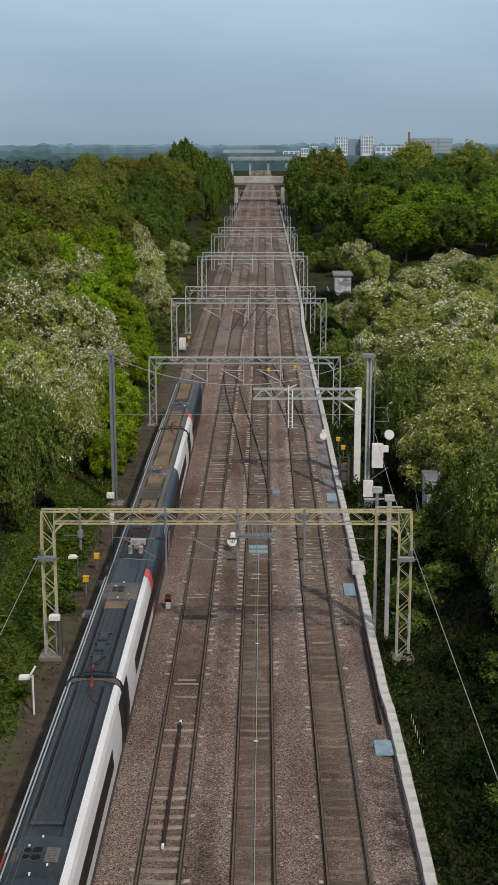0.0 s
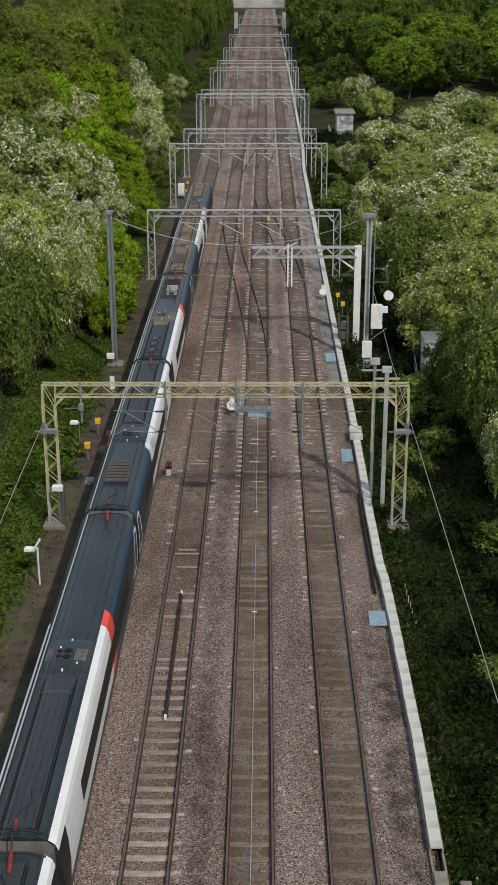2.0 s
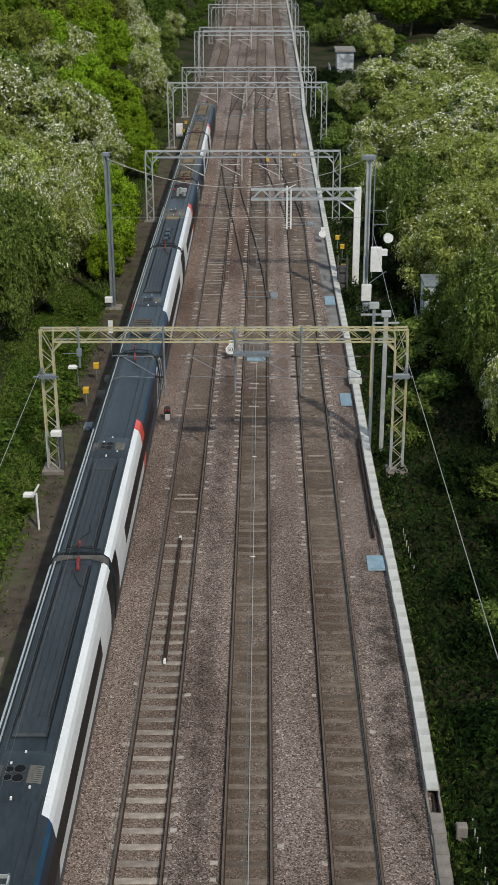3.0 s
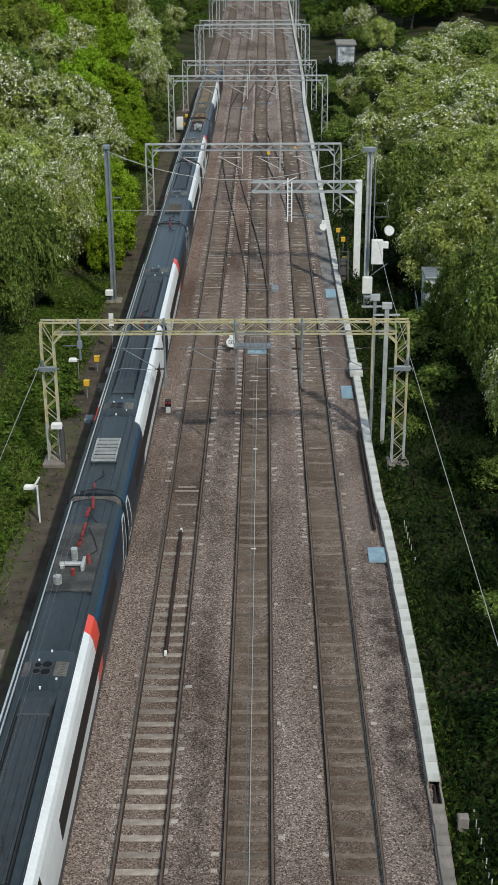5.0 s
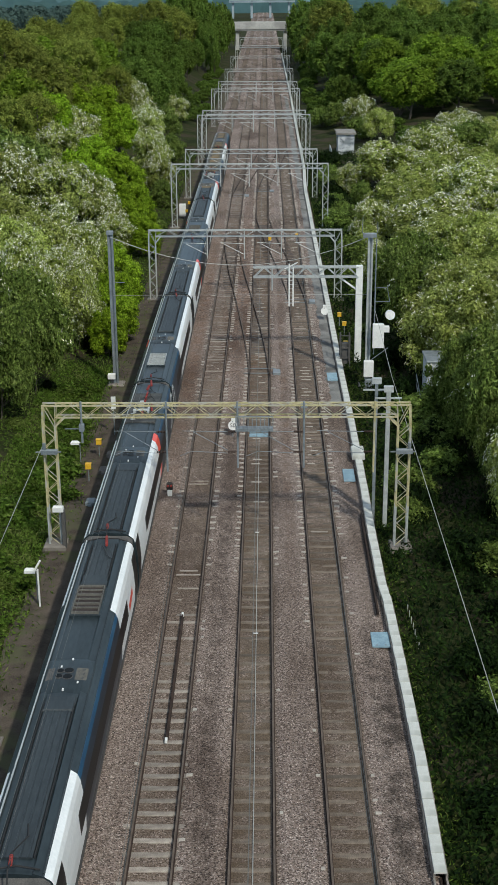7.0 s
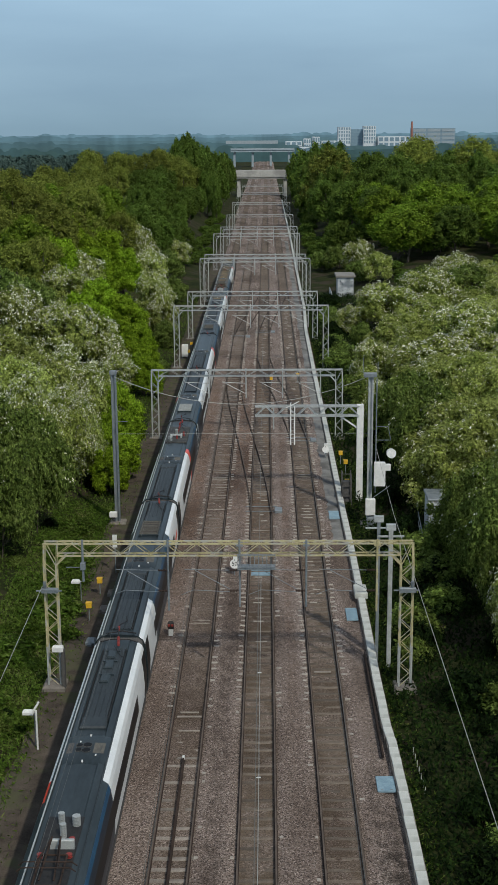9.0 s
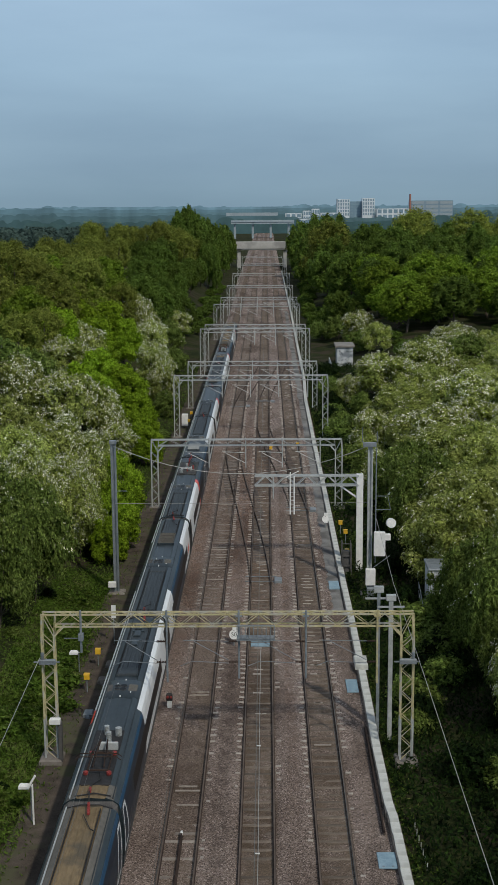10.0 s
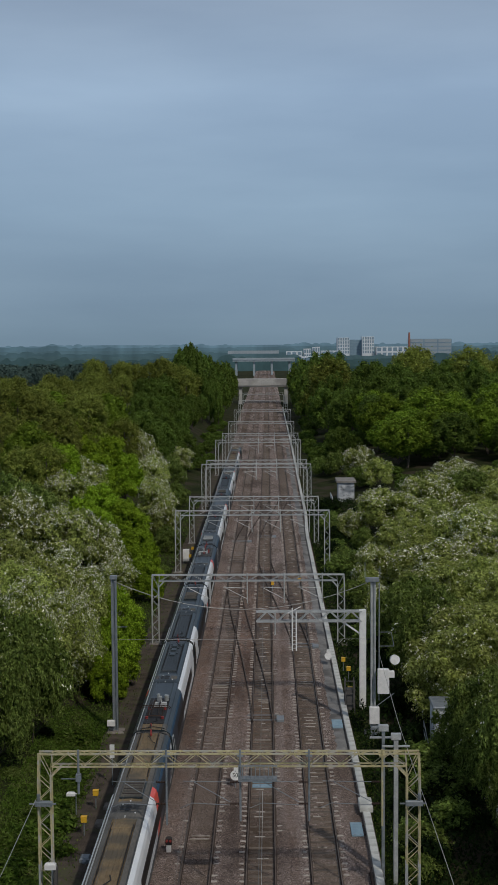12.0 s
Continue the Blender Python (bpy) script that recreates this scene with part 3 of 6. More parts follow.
# ---- overhead line structures ----
def lattice(g, p, q, w_y, h_vec, step, chord, lace, slot=0):
    """A four-chord lattice girder from p to q; h_vec: from its lower to its upper chords; w_y: its depth along the track."""
    p, q, h = Vector(p), Vector(q), Vector(h_vec)
    dy = Vector((0, w_y / 2, 0))
    n = max(2, round((q - p).length / step))
    for s in (-1, 1):
        g.bar(p + dy * s, q + dy * s, chord, slot=slot)
        g.bar(p + h + dy * s, q + h + dy * s, chord, slot=slot)
        for i in range(n):
            a, b = p.lerp(q, i / n) + dy * s, p.lerp(q, (i + 1) / n) + dy * s
            g.bar(a + (h if i % 2 else h * 0), b + (h * 0 if i % 2 else h), lace, slot=slot)
    for i in range(n + 1):
        a = p.lerp(q, i / n)
        for k in (h * 0, h):
            g.bar(a + k - dy, a + k + dy, lace, slot=slot)
        if i < n:
            b = p.lerp(q, (i + 1) / n)
            g.bar(a + h - dy * (1 if i % 2 else -1), b + h + dy * (1 if i % 2 else -1), lace, slot=slot)


def insulator(g, p, q, r, n=6, slot=0):
    """A stack of sheds along p to q."""
    p, q = Vector(p), Vector(q)
    d = (q - p)
    for i in range(n):
        c = p + d * ((i + 0.5) / n)
        g.disc(c, d, r, d.length / n * 0.55, 10, slot)
    g.bar(p, q, r * 0.8, 6, slot)


def portal(y, x0, x1, top, steel, name_label, main=False):
    gy = thing("overhead_line_gantry", name_label, "gantry", "overhead line gantries")
    st = M[steel]
    lac, ch = (0.035, 0.075) if main else (0.028, 0.085)
    depth = 0.62 if main else 0.55
    g = Geo()
    lattice(g, (x0 + 0.7, y, top - depth), (x1 - 0.7, y, top - depth), 0.45, (0, 0, depth), 0.8 if main else 1.0, ch, lac)
    part("beam", g, st, gy)
    for s, x in ((1, x0), (-1, x1)):
        gl = Geo()
        foot = -0.3 if main else -0.5
        xi = x + s * 0.62
        lattice(gl, (xi, y, foot), (xi, y, top - 1.15), 0.45, (-s * 0.62, 0, 0), 0.62, ch, lac)
        for k in (-0.22, 0.22):
            gl.bar((x, y + k, top - 1.15), (x + s * 0.05, y + k, top), ch)
            gl.bar((x, y + k, top), (x + s * 0.8, y + k, top), ch)
            gl.bar((xi, y + k, top - 1.15), (x + s * 1.15, y + k, top - depth), ch)
            gl.bar((x + s * 0.05, y + k, top), (xi, y + k, top - 1.15), lac)
            gl.bar((xi, y + k, top - 1.15), (x + s * 0.7, y + k, top), lac)
        leg = part("leg", gl, st, gy)
        if main:
            # the lowest stretch is bare galvanised steel
            gs = Geo()
            for ax in (x, xi):
                for k in (-0.22, 0.22):
                    gs.box(ax - 0.045, ax + 0.045, y + k - 0.045, y + k + 0.045, foot, 1.9)
            part("leg_foot", gs, M["galv"], leg, "bare galvanised lower leg")
        gb = Geo()
        gb.box(x - 0.3 if s > 0 else xi - 0.25, xi + 0.25 if s > 0 else x + 0.3, y - 0.6, y + 0.6, -1.3, foot + (0.12 if s > 0 else 0), cut=0.08)
        part("footing", gb, M["concrete_old"], gy, "old concrete footing")
    return gy


def track_arm(gy, y, cx, top, tube_x, low, steel="galv_dull"):
    """A drop tube with a hinged bracket that holds the wires over one track."""
    g = Geo()
    g.bar((tube_x, y - 0.3, low), (tube_x, y - 0.3, top + 0.25), 0.11, 8)
    g.box(tube_x - 0.16, tube_x + 0.16, y - 0.36, y + 0.3, top - 0.1, top - 0.02)
    drop = part("drop_tube", g, M[steel], gy, "grey steel drop tube")
    s = 1 if tube_x > cx else -1
    g = Geo()
    g.bar((tube_x - s * 0.5, y - 0.3, 6.05), (cx - s * 0.35, y - 0.3, 6.1), 0.036, 6)
    g.bar((tube_x - s * 0.5, y - 0.3, 5.05), (cx + s * 0.2, y - 0.3, 6.05), 0.04, 6)
    g.bar((tube_x - s * 0.5, y - 0.3, 4.9), (cx + s * 0.1, y - 0.3, 5.0), 0.034, 6)
    g.bar((cx + s * 0.1, y - 0.3, 5.0), (cx - s * 0.5, y - 0.3, 4.75), 0.03, 6)
    part("bracket", g, M["galv_dull"], drop, "dull galvanised wire bracket")
    for z in (6.05, 4.96):
        g = Geo()
        insulator(g, (tube_x - s * 0.06, y - 0.3, z), (tube_x - s * 0.52, y - 0.3, z), 0.06)
        part("insulator", g, M["rust"], drop, "brown ribbed insulator")


G1 = portal(61.0, -10.85, 7.8, 7.42, "lichen", "wide lattice gantry yellow with lichen over four tracks", main=True)
for cx, tx, low in ((-6.85, -4.55, 3.9), (-3.4, -0.95, 4.1), (0.0, 2.4, 4.1), (3.4, 5.95, 3.85)):
    track_arm(G1, 61.0, cx, 7.42, tx, low, "lichen" if tx > 5 else "galv_dull")
# short hanger, signal cradle and fittings on the first gantry
g = Geo()
g.bar((-8.85, 60.75, 5.45), (-8.85, 60.75, 7.65), 0.12, 8)
g.bar((-9.7, 60.75, 6.2), (-8.85, 60.75, 6.2), 0.05, 6)
g.box(-8.97, -8.73, 60.6, 60.9, 6.1, 6.45)
part("hanger", g, M["galv_dull"], G1, "short grey hanger with a side rod")
cradle = part("signal_cradle", Geo().box(-1.05, 0.85, 60.3, 61.0, 6.2, 6.26), M["galv_dull"], G1, "grey railed cradle under the beam")
for z in (6.30, 6.95):
    part("rail", Geo().box(-1.05, 0.85, 60.3, 60.36, z, z + 0.05), M["galv_dull"], cradle)
for i in range(10):
    x = -1.05 + i * 0.207
    part("upright", Geo().box(x, x + 0.035, 60.262, 60.298, 6.2, 7.0), M["galv_dull"], cradle)
for s, x in ((-1, -10.55), (1, 7.5)):
    g = Geo()
    g.box(x - 0.42, x + 0.42, 60.5, 60.72, 4.9, 5.14, cut=0.03)
    g.bar((x - 0.7, 60.6, 5.0), (x + 0.6, 60.6, 5.0), 0.06)
    insulator(g, (x + 0.25 * s, 60.6, 5.15), (x + 0.25 * s, 60.6, 5.5), 0.09)
    part("feeder_bracket", g, M["galv_dull"], G1, "grey feeder bracket with an insulator")
g = Geo()
g.box(-10.12, -9.95, 60.5, 60.8, -0.3, 1.85, cut=0.04)
part("cabinet", g, M["skirt"], G1, "narrow dark cabinet on the leg")
g = Geo()
g.box(-10.55, -10.0, 60.4, 60.68, 1.75, 2.05, cut=0.05)
part("cap", g, M["white"], G1, "white cover on the leg")

for y, x0, x1, top in ((116.0, -10.3, 7.45, 5.95), (152.0, -10.75, 7.85, 7.05), (174.0, -10.4, 7.4, 6.0), (207.0, -10.4, 7.5, 7.25),
                       (213.0, -9.9, 7.0, 7.35), (262.0, -10.4, 7.2, 6.9), (274.0, -9.4, 7.0, 7.4), (318.0, -9.4, 7.0, 7.1), (372.0, -9.4, 7.2, 7.1), (430.0, -9.4, 7.2, 7.1), (490.0, -9.4, 7.2, 7.1)):
    pg = portal(y, x0, x1, top, "galv", "pale galvanised lattice gantry spanning four tracks")
    if y < 280:
        for cx, tx in ((-6.85, -4.9), (-3.4, -1.5), (0.0, 1.9), (3.4, 5.4)):
            g = Geo()
            g.bar((tx, y - 0.3, top - 2.6), (tx, y - 0.3, top + 0.2), 0.12, 6)
            g.bar((tx, y - 0.3, top - 1.2), (cx - 0.3, y - 0.3, top - 1.1), 0.06, 5)
            g.bar((tx, y - 0.3, top - 2.2), (cx, y - 0.3, top - 1.2), 0.06, 5)
            part("drop_tube", g, M["galv"], pg)


# ---- the wires ----
def wire_run(x, z, sag, spans, r, name, label):
    g, pts = Geo(), []
    for a, b in zip(spans, spans[1:]):
        pts = pts[:-1] + [(x, a + (b - a) * i / 6, z - sag * 4 * (i / 6) * (1 - i / 6)) for i in range(7)]
    g.line(pts, r, 4)
    return mesh_thing(name, g, M["wire"], label, "wire", "overhead wires")


SPANS = [-110, -50, 5, 61, 116, 152, 174, 207, 262, 318, 372, 430, 490, 560]
for cx in TRACKS.values():
    wire_run(cx, 4.75, 0.0, SPANS, 0.014, "contact_wire", "thin copper contact wire above a track")
    wire_run(cx, 6.0, 0.7, SPANS, 0.014, "catenary_wire", "thin sagging catenary wire above a track")
feed_r = [(8.05, y, 5.05 + 0.35 * (1 - ((y - 33) / 28) ** 2) * 0) for y in (-60, -20, 8, 20, 33, 45, 61)] + [(8.2, 75, 4.6), (8.3, 89, 5.2)]
g = Geo().line(feed_r, 0.032, 5)
mesh_thing("feeder_cable", g, M["wire_pale"], "pale feeder cable along the gantry leg", "cable", "feeder cables")
g = Geo().line([(-10.95, y, z) for y, z in ((-60, 5.2), (-28, 4.3), (4, 5.2), (34, 4.3), (60.8, 5.2))], 0.026, 5)
mesh_thing("feeder_cable", g, M["wire_pale"], "pale feeder cable along the gantry leg", "cable", "feeder cables")


# ---- masts ----
def h_mast(x, y, top, name, label, w=0.27):
    t = thing(name, label, "mast", "overhead line masts")
    g = Geo()
    for s in (-1, 1):
        g.box(x + s * w / 2 - 0.05, x + s * w / 2 + 0.05, y - 0.18, y + 0.18, -0.8, top)
    g.box(x - w / 2, x + w / 2, y - 0.02, y + 0.02, -0.8, top)
    part("column", g, M["galv" if x > 0 else "galv_dull"], t, "grey steel column")
    g = Geo()
    g.box(x - 0.6, x + 0.6, y - 0.6, y + 0.6, -1.3, -0.35, cut=0.08)
    part("footing", g, M["concrete_old"], t)
    return t


lm = h_mast(-10.55, 89.5, 10.85, "headspan_mast", "tall blue-grey steel mast at the foot of the bank")
g = Geo()
g.box(-10.8, -10.3, 89.2, 89.5, 10.65, 10.92, cut=0.03)
part("top_fitting", g, M["galv_dull"], lm)
part("side_rod", Geo().bar((-10.4, 89.3, 7.2), (-9.6, 89.3, 7.2), 0.05, 5), M["galv_dull"], lm)
g = Geo()
g.box(-11.1, -10.55, 88.9, 89.2, 0.1, 0.5, cut=0.04)
part("junction_box", g, M["white"], lm, "white junction box")
rm = h_mast(7.85, 89.0, 10.75, "headspan_mast", "tall grey mast with white boxes and an aerial dish", 0.25)
g = Geo()
g.box(7.3, 8.25, 88.6, 88.9, 10.5, 10.8, cut=0.03)
g.bar((7.25, 88.7, 10.8), (7.25, 88.7, 11.9), 0.06, 5)
g.bar((8.3, 88.7, 10.8), (8.3, 88.7, 11.6), 0.06, 5)
g.bar((8.25, 88.7, 2.0), (8.25, 88.7, 10.4), 0.09, 6)
g.bar((8.2, 88.7, 6.9), (9.1, 88.7, 6.9), 0.05, 5)
g.bar((9.1, 88.7, 6.9), (9.3, 88.7, 5.9), 0.05, 5)
g.bar((8.2, 88.7, 5.9), (9.3, 88.7, 5.9), 0.05, 5)
g.bar((8.1, 88.7, 1.6), (9.3, 88.7, 2.5), 0.06, 5)
part("mast_bracket", g, M["galv_dull"], rm, "grey brackets, rods and stubs")
g = Geo()
g.box(8.12, 8.92, 88.2, 88.6, 2.6, 4.35, cut=0.04)
g.box(8.8, 9.3, 88.25, 88.55, 3.75, 4.2, cut=0.03)
part("equipment_cabinet", g, M["white"], rm, "white equipment cabinet")
g = Geo()
g.disc((9.3, 88.2, 5.05), (0.15, -1, 0.1), 0.34, 0.26, 20)
g.disc((9.3, 88.35, 5.05), (0.15, -1, 0.1), 0.3, 0.3, 20)
part("dish", g, M["white"], rm, "white round dish", smooth=False)
g = Geo()
g.box(7.55, 8.25, 88.3, 88.6, 0.4, 1.6, cut=0.03)
part("lower_cabinet", g, M["white"], rm, "white lower cabinet")
g = Geo()
g.box(7.65, 8.3, 88.2, 88.6, -0.7, 0.25, cut=0.06)
part("base_cabinet", g, M["galv_dull"], rm, "grey base cabinet")
g = Geo()
pts = [(-10.5 + 18.3 * i / 14, 89.2, 10.5 - 3.4 * 4 * (i / 14) * (1 - i / 14) * 0.6) for i in range(15)]
g.line(pts, 0.045, 4)
g.line([(-10.5 + 18.3 * i / 6, 89.2, 6.3) for i in range(7)], 0.022, 4)
mesh_thing("headspan_wire", g, M["wire_pale"], "thin span wires slung between two masts", "wire", "overhead wires")

# cantilever signal gantry
cg = thing("cantilever_gantry", "white cantilever lattice gantry reaching over two tracks", "gantry", "signal gantries")
g = Geo()
lattice(g, (-0.45, 95.5, 6.2), (7.5, 95.5, 6.2), 0.5, (0, 0, 0.75), 0.8, 0.10, 0.06)
part("beam", g, M["galv"], cg, "pale lattice beam")
g = Geo()
g.box(7.35, 7.85, 95.3, 95.7, -0.8, 7.05)
g.bar((7.4, 95.5, 5.2), (6.0, 95.5, 6.2), 0.12)
part("post", g, M["white"], cg, "whitish square post")
g = Geo()
g.box(2.2, 2.3, 95.0, 95.1, 4.0, 7.3)
g.box(2.5, 2.6, 95.0, 95.1, 4.0, 7.0)
for i in range(10):
    g.bar((2.2, 95.05, 4.2 + 0.3 * i), (2.6, 95.05, 4.2 + 0.3 * i), 0.02)
g.bar((1.9, 95.05, 6.9), (2.9, 95.05, 7.4), 0.06)
part("ladder_hanger", g, M["white"], cg, "white ladder-like hanger")
g = Geo()
g.bar((0.95, 95.2, 5.2), (0.95, 95.2, 7.0), 0.1, 6)
part("hanger", g, M["galv"], cg)
g = Geo()
for x in (6.2, 6.9):
    for y in (94.2, 95.2):
        g.box(x - 0.04, x + 0.04, y - 0.04, y + 0.04, -0.6, 1.9)
for z in (0.1, 0.9, 1.85):
    g.box(6.2, 6.9, 94.2, 94.26, z, z + 0.05)
    g.box(6.2, 6.26, 94.2, 95.2, z, z + 0.05)
g.box(6.3, 6.8, 94.4, 95.0, -0.6, 1.2, cut=0.03)
mesh_thing("relay_cabinet", g, M["skirt"], "dark relay cabinet in a railed frame beside a post", "cabinet")

# posts behind the right leg of the first gantry
for x, y, top, w, m, lab in ((6.95, 64.0, 7.4, 0.22, "galv", "pale square steel post behind the gantry leg"), (6.35, 64.5, 7.7, 0.16, "galv_dull", "thin grey steel post")):
    t = thing("steel_post", lab, "post", "steel posts")
    g = Geo()
    g.box(x - w / 2, x + w / 2, y - w / 2, y + w / 2, -0.9, top - 0.32)
    part("column", g, M[m], t)
    g = Geo()
    g.box(x - 0.7, x + 0.7, y - 0.05, y + 0.05, top - 0.7, top - 0.62)
    g.box(x - 0.25, x + 0.25, y - 0.15, y + 0.15, top - 0.3, top)
    part("crossarm", g, M["galv"], t)


# ---- cable trough with single lids ----
def trough_x(y):
    pts = [(26, 6.05), (29.3, 6.08), (34.4, 6.2), (40.8, 6.27), (48.5, 6.24), (53.1, 6.2), (56.2, 6.08), (62, 6.06), (68, 6.11), (79, 6.12), (92, 6.06), (115, 6.05), (150, 5.95), (175, 5.95), (205, 6.4), (340, 6.6), (700, 6.6)]
    for (a, p), (b, q) in zip(pts, pts[1:]):
        if y <= b:
            return p + (q - p) * sm(a, b, y)
    return 6.6


trough = thing("cable_trough", "line of pale concrete cable trough lids beside the track", "cable trough", kind="structure")
lid_geo = Geo().box(-0.205, 0.205, -0.49, 0.49, 0.0, 0.07, cut=0.01)
lid_mesh, lid_old = lid_geo.mesh("lid", M["concrete"]), lid_geo.mesh("lid", M["concrete_old"])
wall_pieces, y = Geo(), 24.0
rng = random.Random(5)
count, far_lids = 0, Geo()
while y < 520:
    x = trough_x(y)
    if not 33.0 < y < 34.4:
        ang = math.atan2(trough_x(y + 0.5) - trough_x(y - 0.5), 1.0)
        if count < 290:
            ob = new("lid", lid_old if y < 33.5 else lid_mesh)
            ob.parent = trough
            ob.matrix_basis = pose(x + rng.uniform(-0.012, 0.012), y, (-0.16 if y < 33.5 else -0.02) + rng.uniform(-0.008, 0.008), rng.uniform(-0.2, 0.2), rng.uniform(-0.3, 0.3), -math.degrees(ang) + rng.uniform(-0.7, 0.7))
            count += 1
        else:
            far_lids.box(x - 0.205, x + 0.205, y - 0.485, y + 0.485, -0.02, 0.05)
    for s in (-1, 1):
        wall_pieces.box(x + s * 0.21 - 0.035, x + s * 0.21 + 0.035, y - 0.5, y + 0.5, -0.6, -0.18 if y < 34.4 else -0.025)
    y += 1.0
part("trough_wall", wall_pieces, M["concrete_old"], trough, "weathered trough walls")
tagged(part("far_lid", far_lids, M["concrete"], trough), kind="stuff")
g = Geo().line([(6.15, 32.6, -0.25), (6.2, 33.5, -0.22), (6.2, 34.6, -0.25)], 0.05, 6)
g.line([(6.25, 32.6, -0.25), (6.13, 33.5, -0.2), (6.25, 34.6, -0.25)], 0.04, 6)
part("cable", g, M["rust"], trough, "bare cables in the open gap")

# lifted pad where a pipe crosses the trough
g = Geo().box(5.72, 6.5, 72.6, 74.2, -0.02, 0.32, cut=0.05)
mesh_thing("concrete_block", g, M["concrete"], "pale concrete block on the cable trough", "block")

# ---- small things beside the rails ----
def plate(x0, x1, y0, y1, z, label):
    t = thing("cover_plate", label, "cover plate", "cover plates")
    g = Geo().box(x0, x1, y0, y1, z - 0.08, z, cut=0.015)
    part("slab", g, M["blue"], t)
    for s in (0.25, 0.75):
        part("lifting_eye", Geo().box(x0 + (x1 - x0) * s - 0.05, x0 + (x1 - x0) * s + 0.05, y0 + 0.05, y0 + 0.12, z, z + 0.015), M["galv_dull"], t)


plate(5.17, 5.97, 49.8, 51.1, -0.12, "blue-grey cover plate lying on the ballast")
plate(5.05, 5.72, 69.4, 71.3, -0.10, "blue-grey cover plate beside the cable trough")
plate(5.0, 5.75, 89.2, 91.1, -0.10, "blue-grey cover plate beside the cable trough")
plate(-0.6, 0.62, 77.2, 77.75, -0.13, "blue-grey plate between the rails")
plate(-0.6, 0.62, 78.1, 78.65, -0.13, "blue-grey plate between the rails")

sr = thing("spare_rail", "rusty spare rail lying between the rails of a track", "rail")
part("rail", rail_geo([(-3.39, 42.4), (-3.39, 52.6)]), [M["rust"], M["rust"]], sr)
for y in (42.2, 52.55):
    part("painted_end", Geo().box(-3.44, -3.34, y, y + 0.22, -0.12, 0.01, cut=0.01), M["white"], sr, "white-painted rail end")
sr2 = mesh_thing("spare_rail", rail_geo([(5.66, 52.8), (5.69, 64.5)]), [M["rust"], M["rust"]], "dark rusty rail lying beside the cable trough", "rail")
g = Geo().line([(0.03 + 0.02 * noise.noise((0, y * 0.3, 0)), y, -0.165) for y in np.arange(24, 77.2, 1.5)], 0.035, 5)
cab = mesh_thing("track_cable", g, M["wire_pale"], "thin pale cable laid between the rails of a track", "cable")
for y in (51, 62.1):
    part("clip", Geo().box(-0.1, 0.12, y - 0.03, y + 0.03, -0.16, -0.12), M["white"], cab, "white cable clip")


def text_mesh(name, words, size, mat):
    cu = bpy.data.curves.new(name, "FONT")
    cu.body, cu.size, cu.extrude, cu.align_x, cu.align_y = words, size, 0.006, "CENTER", "CENTER"
    ob = bpy.data.objects.new(name, cu)
    me = bpy.data.meshes.new_from_object(ob)
    bpy.data.objects.remove(ob)
    me.materials.append(mat)
    return me


def speed_sign(x, y, words, label):
    t = thing("speed_sign", label, "sign", "speed signs")
    g = Geo().bar((x, y, -0.3), (x, y, 0.9), 0.07, 6)
    part("post", g, M["galv_dull"], t)
    g = Geo().disc((x, y - 0.06, 0.62), (0, -1, 0.25), 0.3, 0.04, 24)
    face = part("face", g, M["white"], t, "round white sign face")
    if words:
        lt = part("numerals", text_mesh("numerals", words, 0.36, M["black"]), M["black"], face, "black numerals")
        lt.matrix_basis = pose(x, y - 0.095, 0.63, 76, 0, 0)
    g = Geo().box(x - 0.1, x + 0.22, y + 0.25, y + 0.55, 0.2, 1.05, cut=0.03)
    part("case", g, M["white"], t, "white case")


speed_sign(-1.66, 77.2, "50", "round white speed sign reading 50 between the tracks")
speed_sign(5.5, 106.9, "", "round white sign with a case beside the rails")

# small ground signal
gs = thing("ground_signal", "small dark ground signal with red lamps on a white base", "signal")
part("base", Geo().box(-5.15, -4.9, 67.2, 67.45, -0.25, 0.2, cut=0.03), M["white"], gs)
part("head", Geo().box(-5.2, -4.85, 67.25, 67.5, 0.2, 0.65, cut=0.1), M["black"], gs, "black signal head")
g = Geo().disc((-5.12, 67.22, 0.45), (0, 1, 0), 0.07, 0.08, 12).disc((-4.93, 67.22, 0.45), (0, 1, 0), 0.07, 0.06, 12)
part("lamp", g, M["red"], gs, "two red lamps")


def marker(x, y, label, mat="yellow", h=0.55):
    t = thing("marker_box", label, "box", "yellow marker boxes")
    part("post", Geo().bar((x, y, -0.7), (x, y, h - 0.2), 0.07, 6), M["galv_dull"], t)
    g = Geo().box(x - 0.16, x + 0.16, y - 0.13, y + 0.13, h - 0.18, h + 0.12, cut=0.04)
    part("box", g, M[mat], t)
    part("lid", Geo().box(x - 0.18, x + 0.18, y - 0.15, y + 0.15, h + 0.124, h + 0.16, cut=0.02), M[mat], t)


for x, y in ((-9.95, 74.4), (-10.05, 70.2), (6.75, 106.0), (7.0, 103.0), (6.75, 97.0)):
    marker(x, y, "yellow plastic box on a short post by the track")


def cess_lamp(x, y, h, label):
    t = thing("track_lamp", label, "lamp post", "lineside lamp posts")
    part("post", Geo().bar((x, y, -0.6), (x, y, h), 0.06, 6), M["galv_dull"], t, "thin grey post")
    g = Geo().box(x - 0.55, x - 0.05, y - 0.14, y + 0.14, h - 0.1, h + 0.12, cut=0.08)
    g.bar((x - 0.1, y, h), (x + 0.05, y, h), 0.05, 6)
    part("head", g, M["white"], t, "white lamp head")


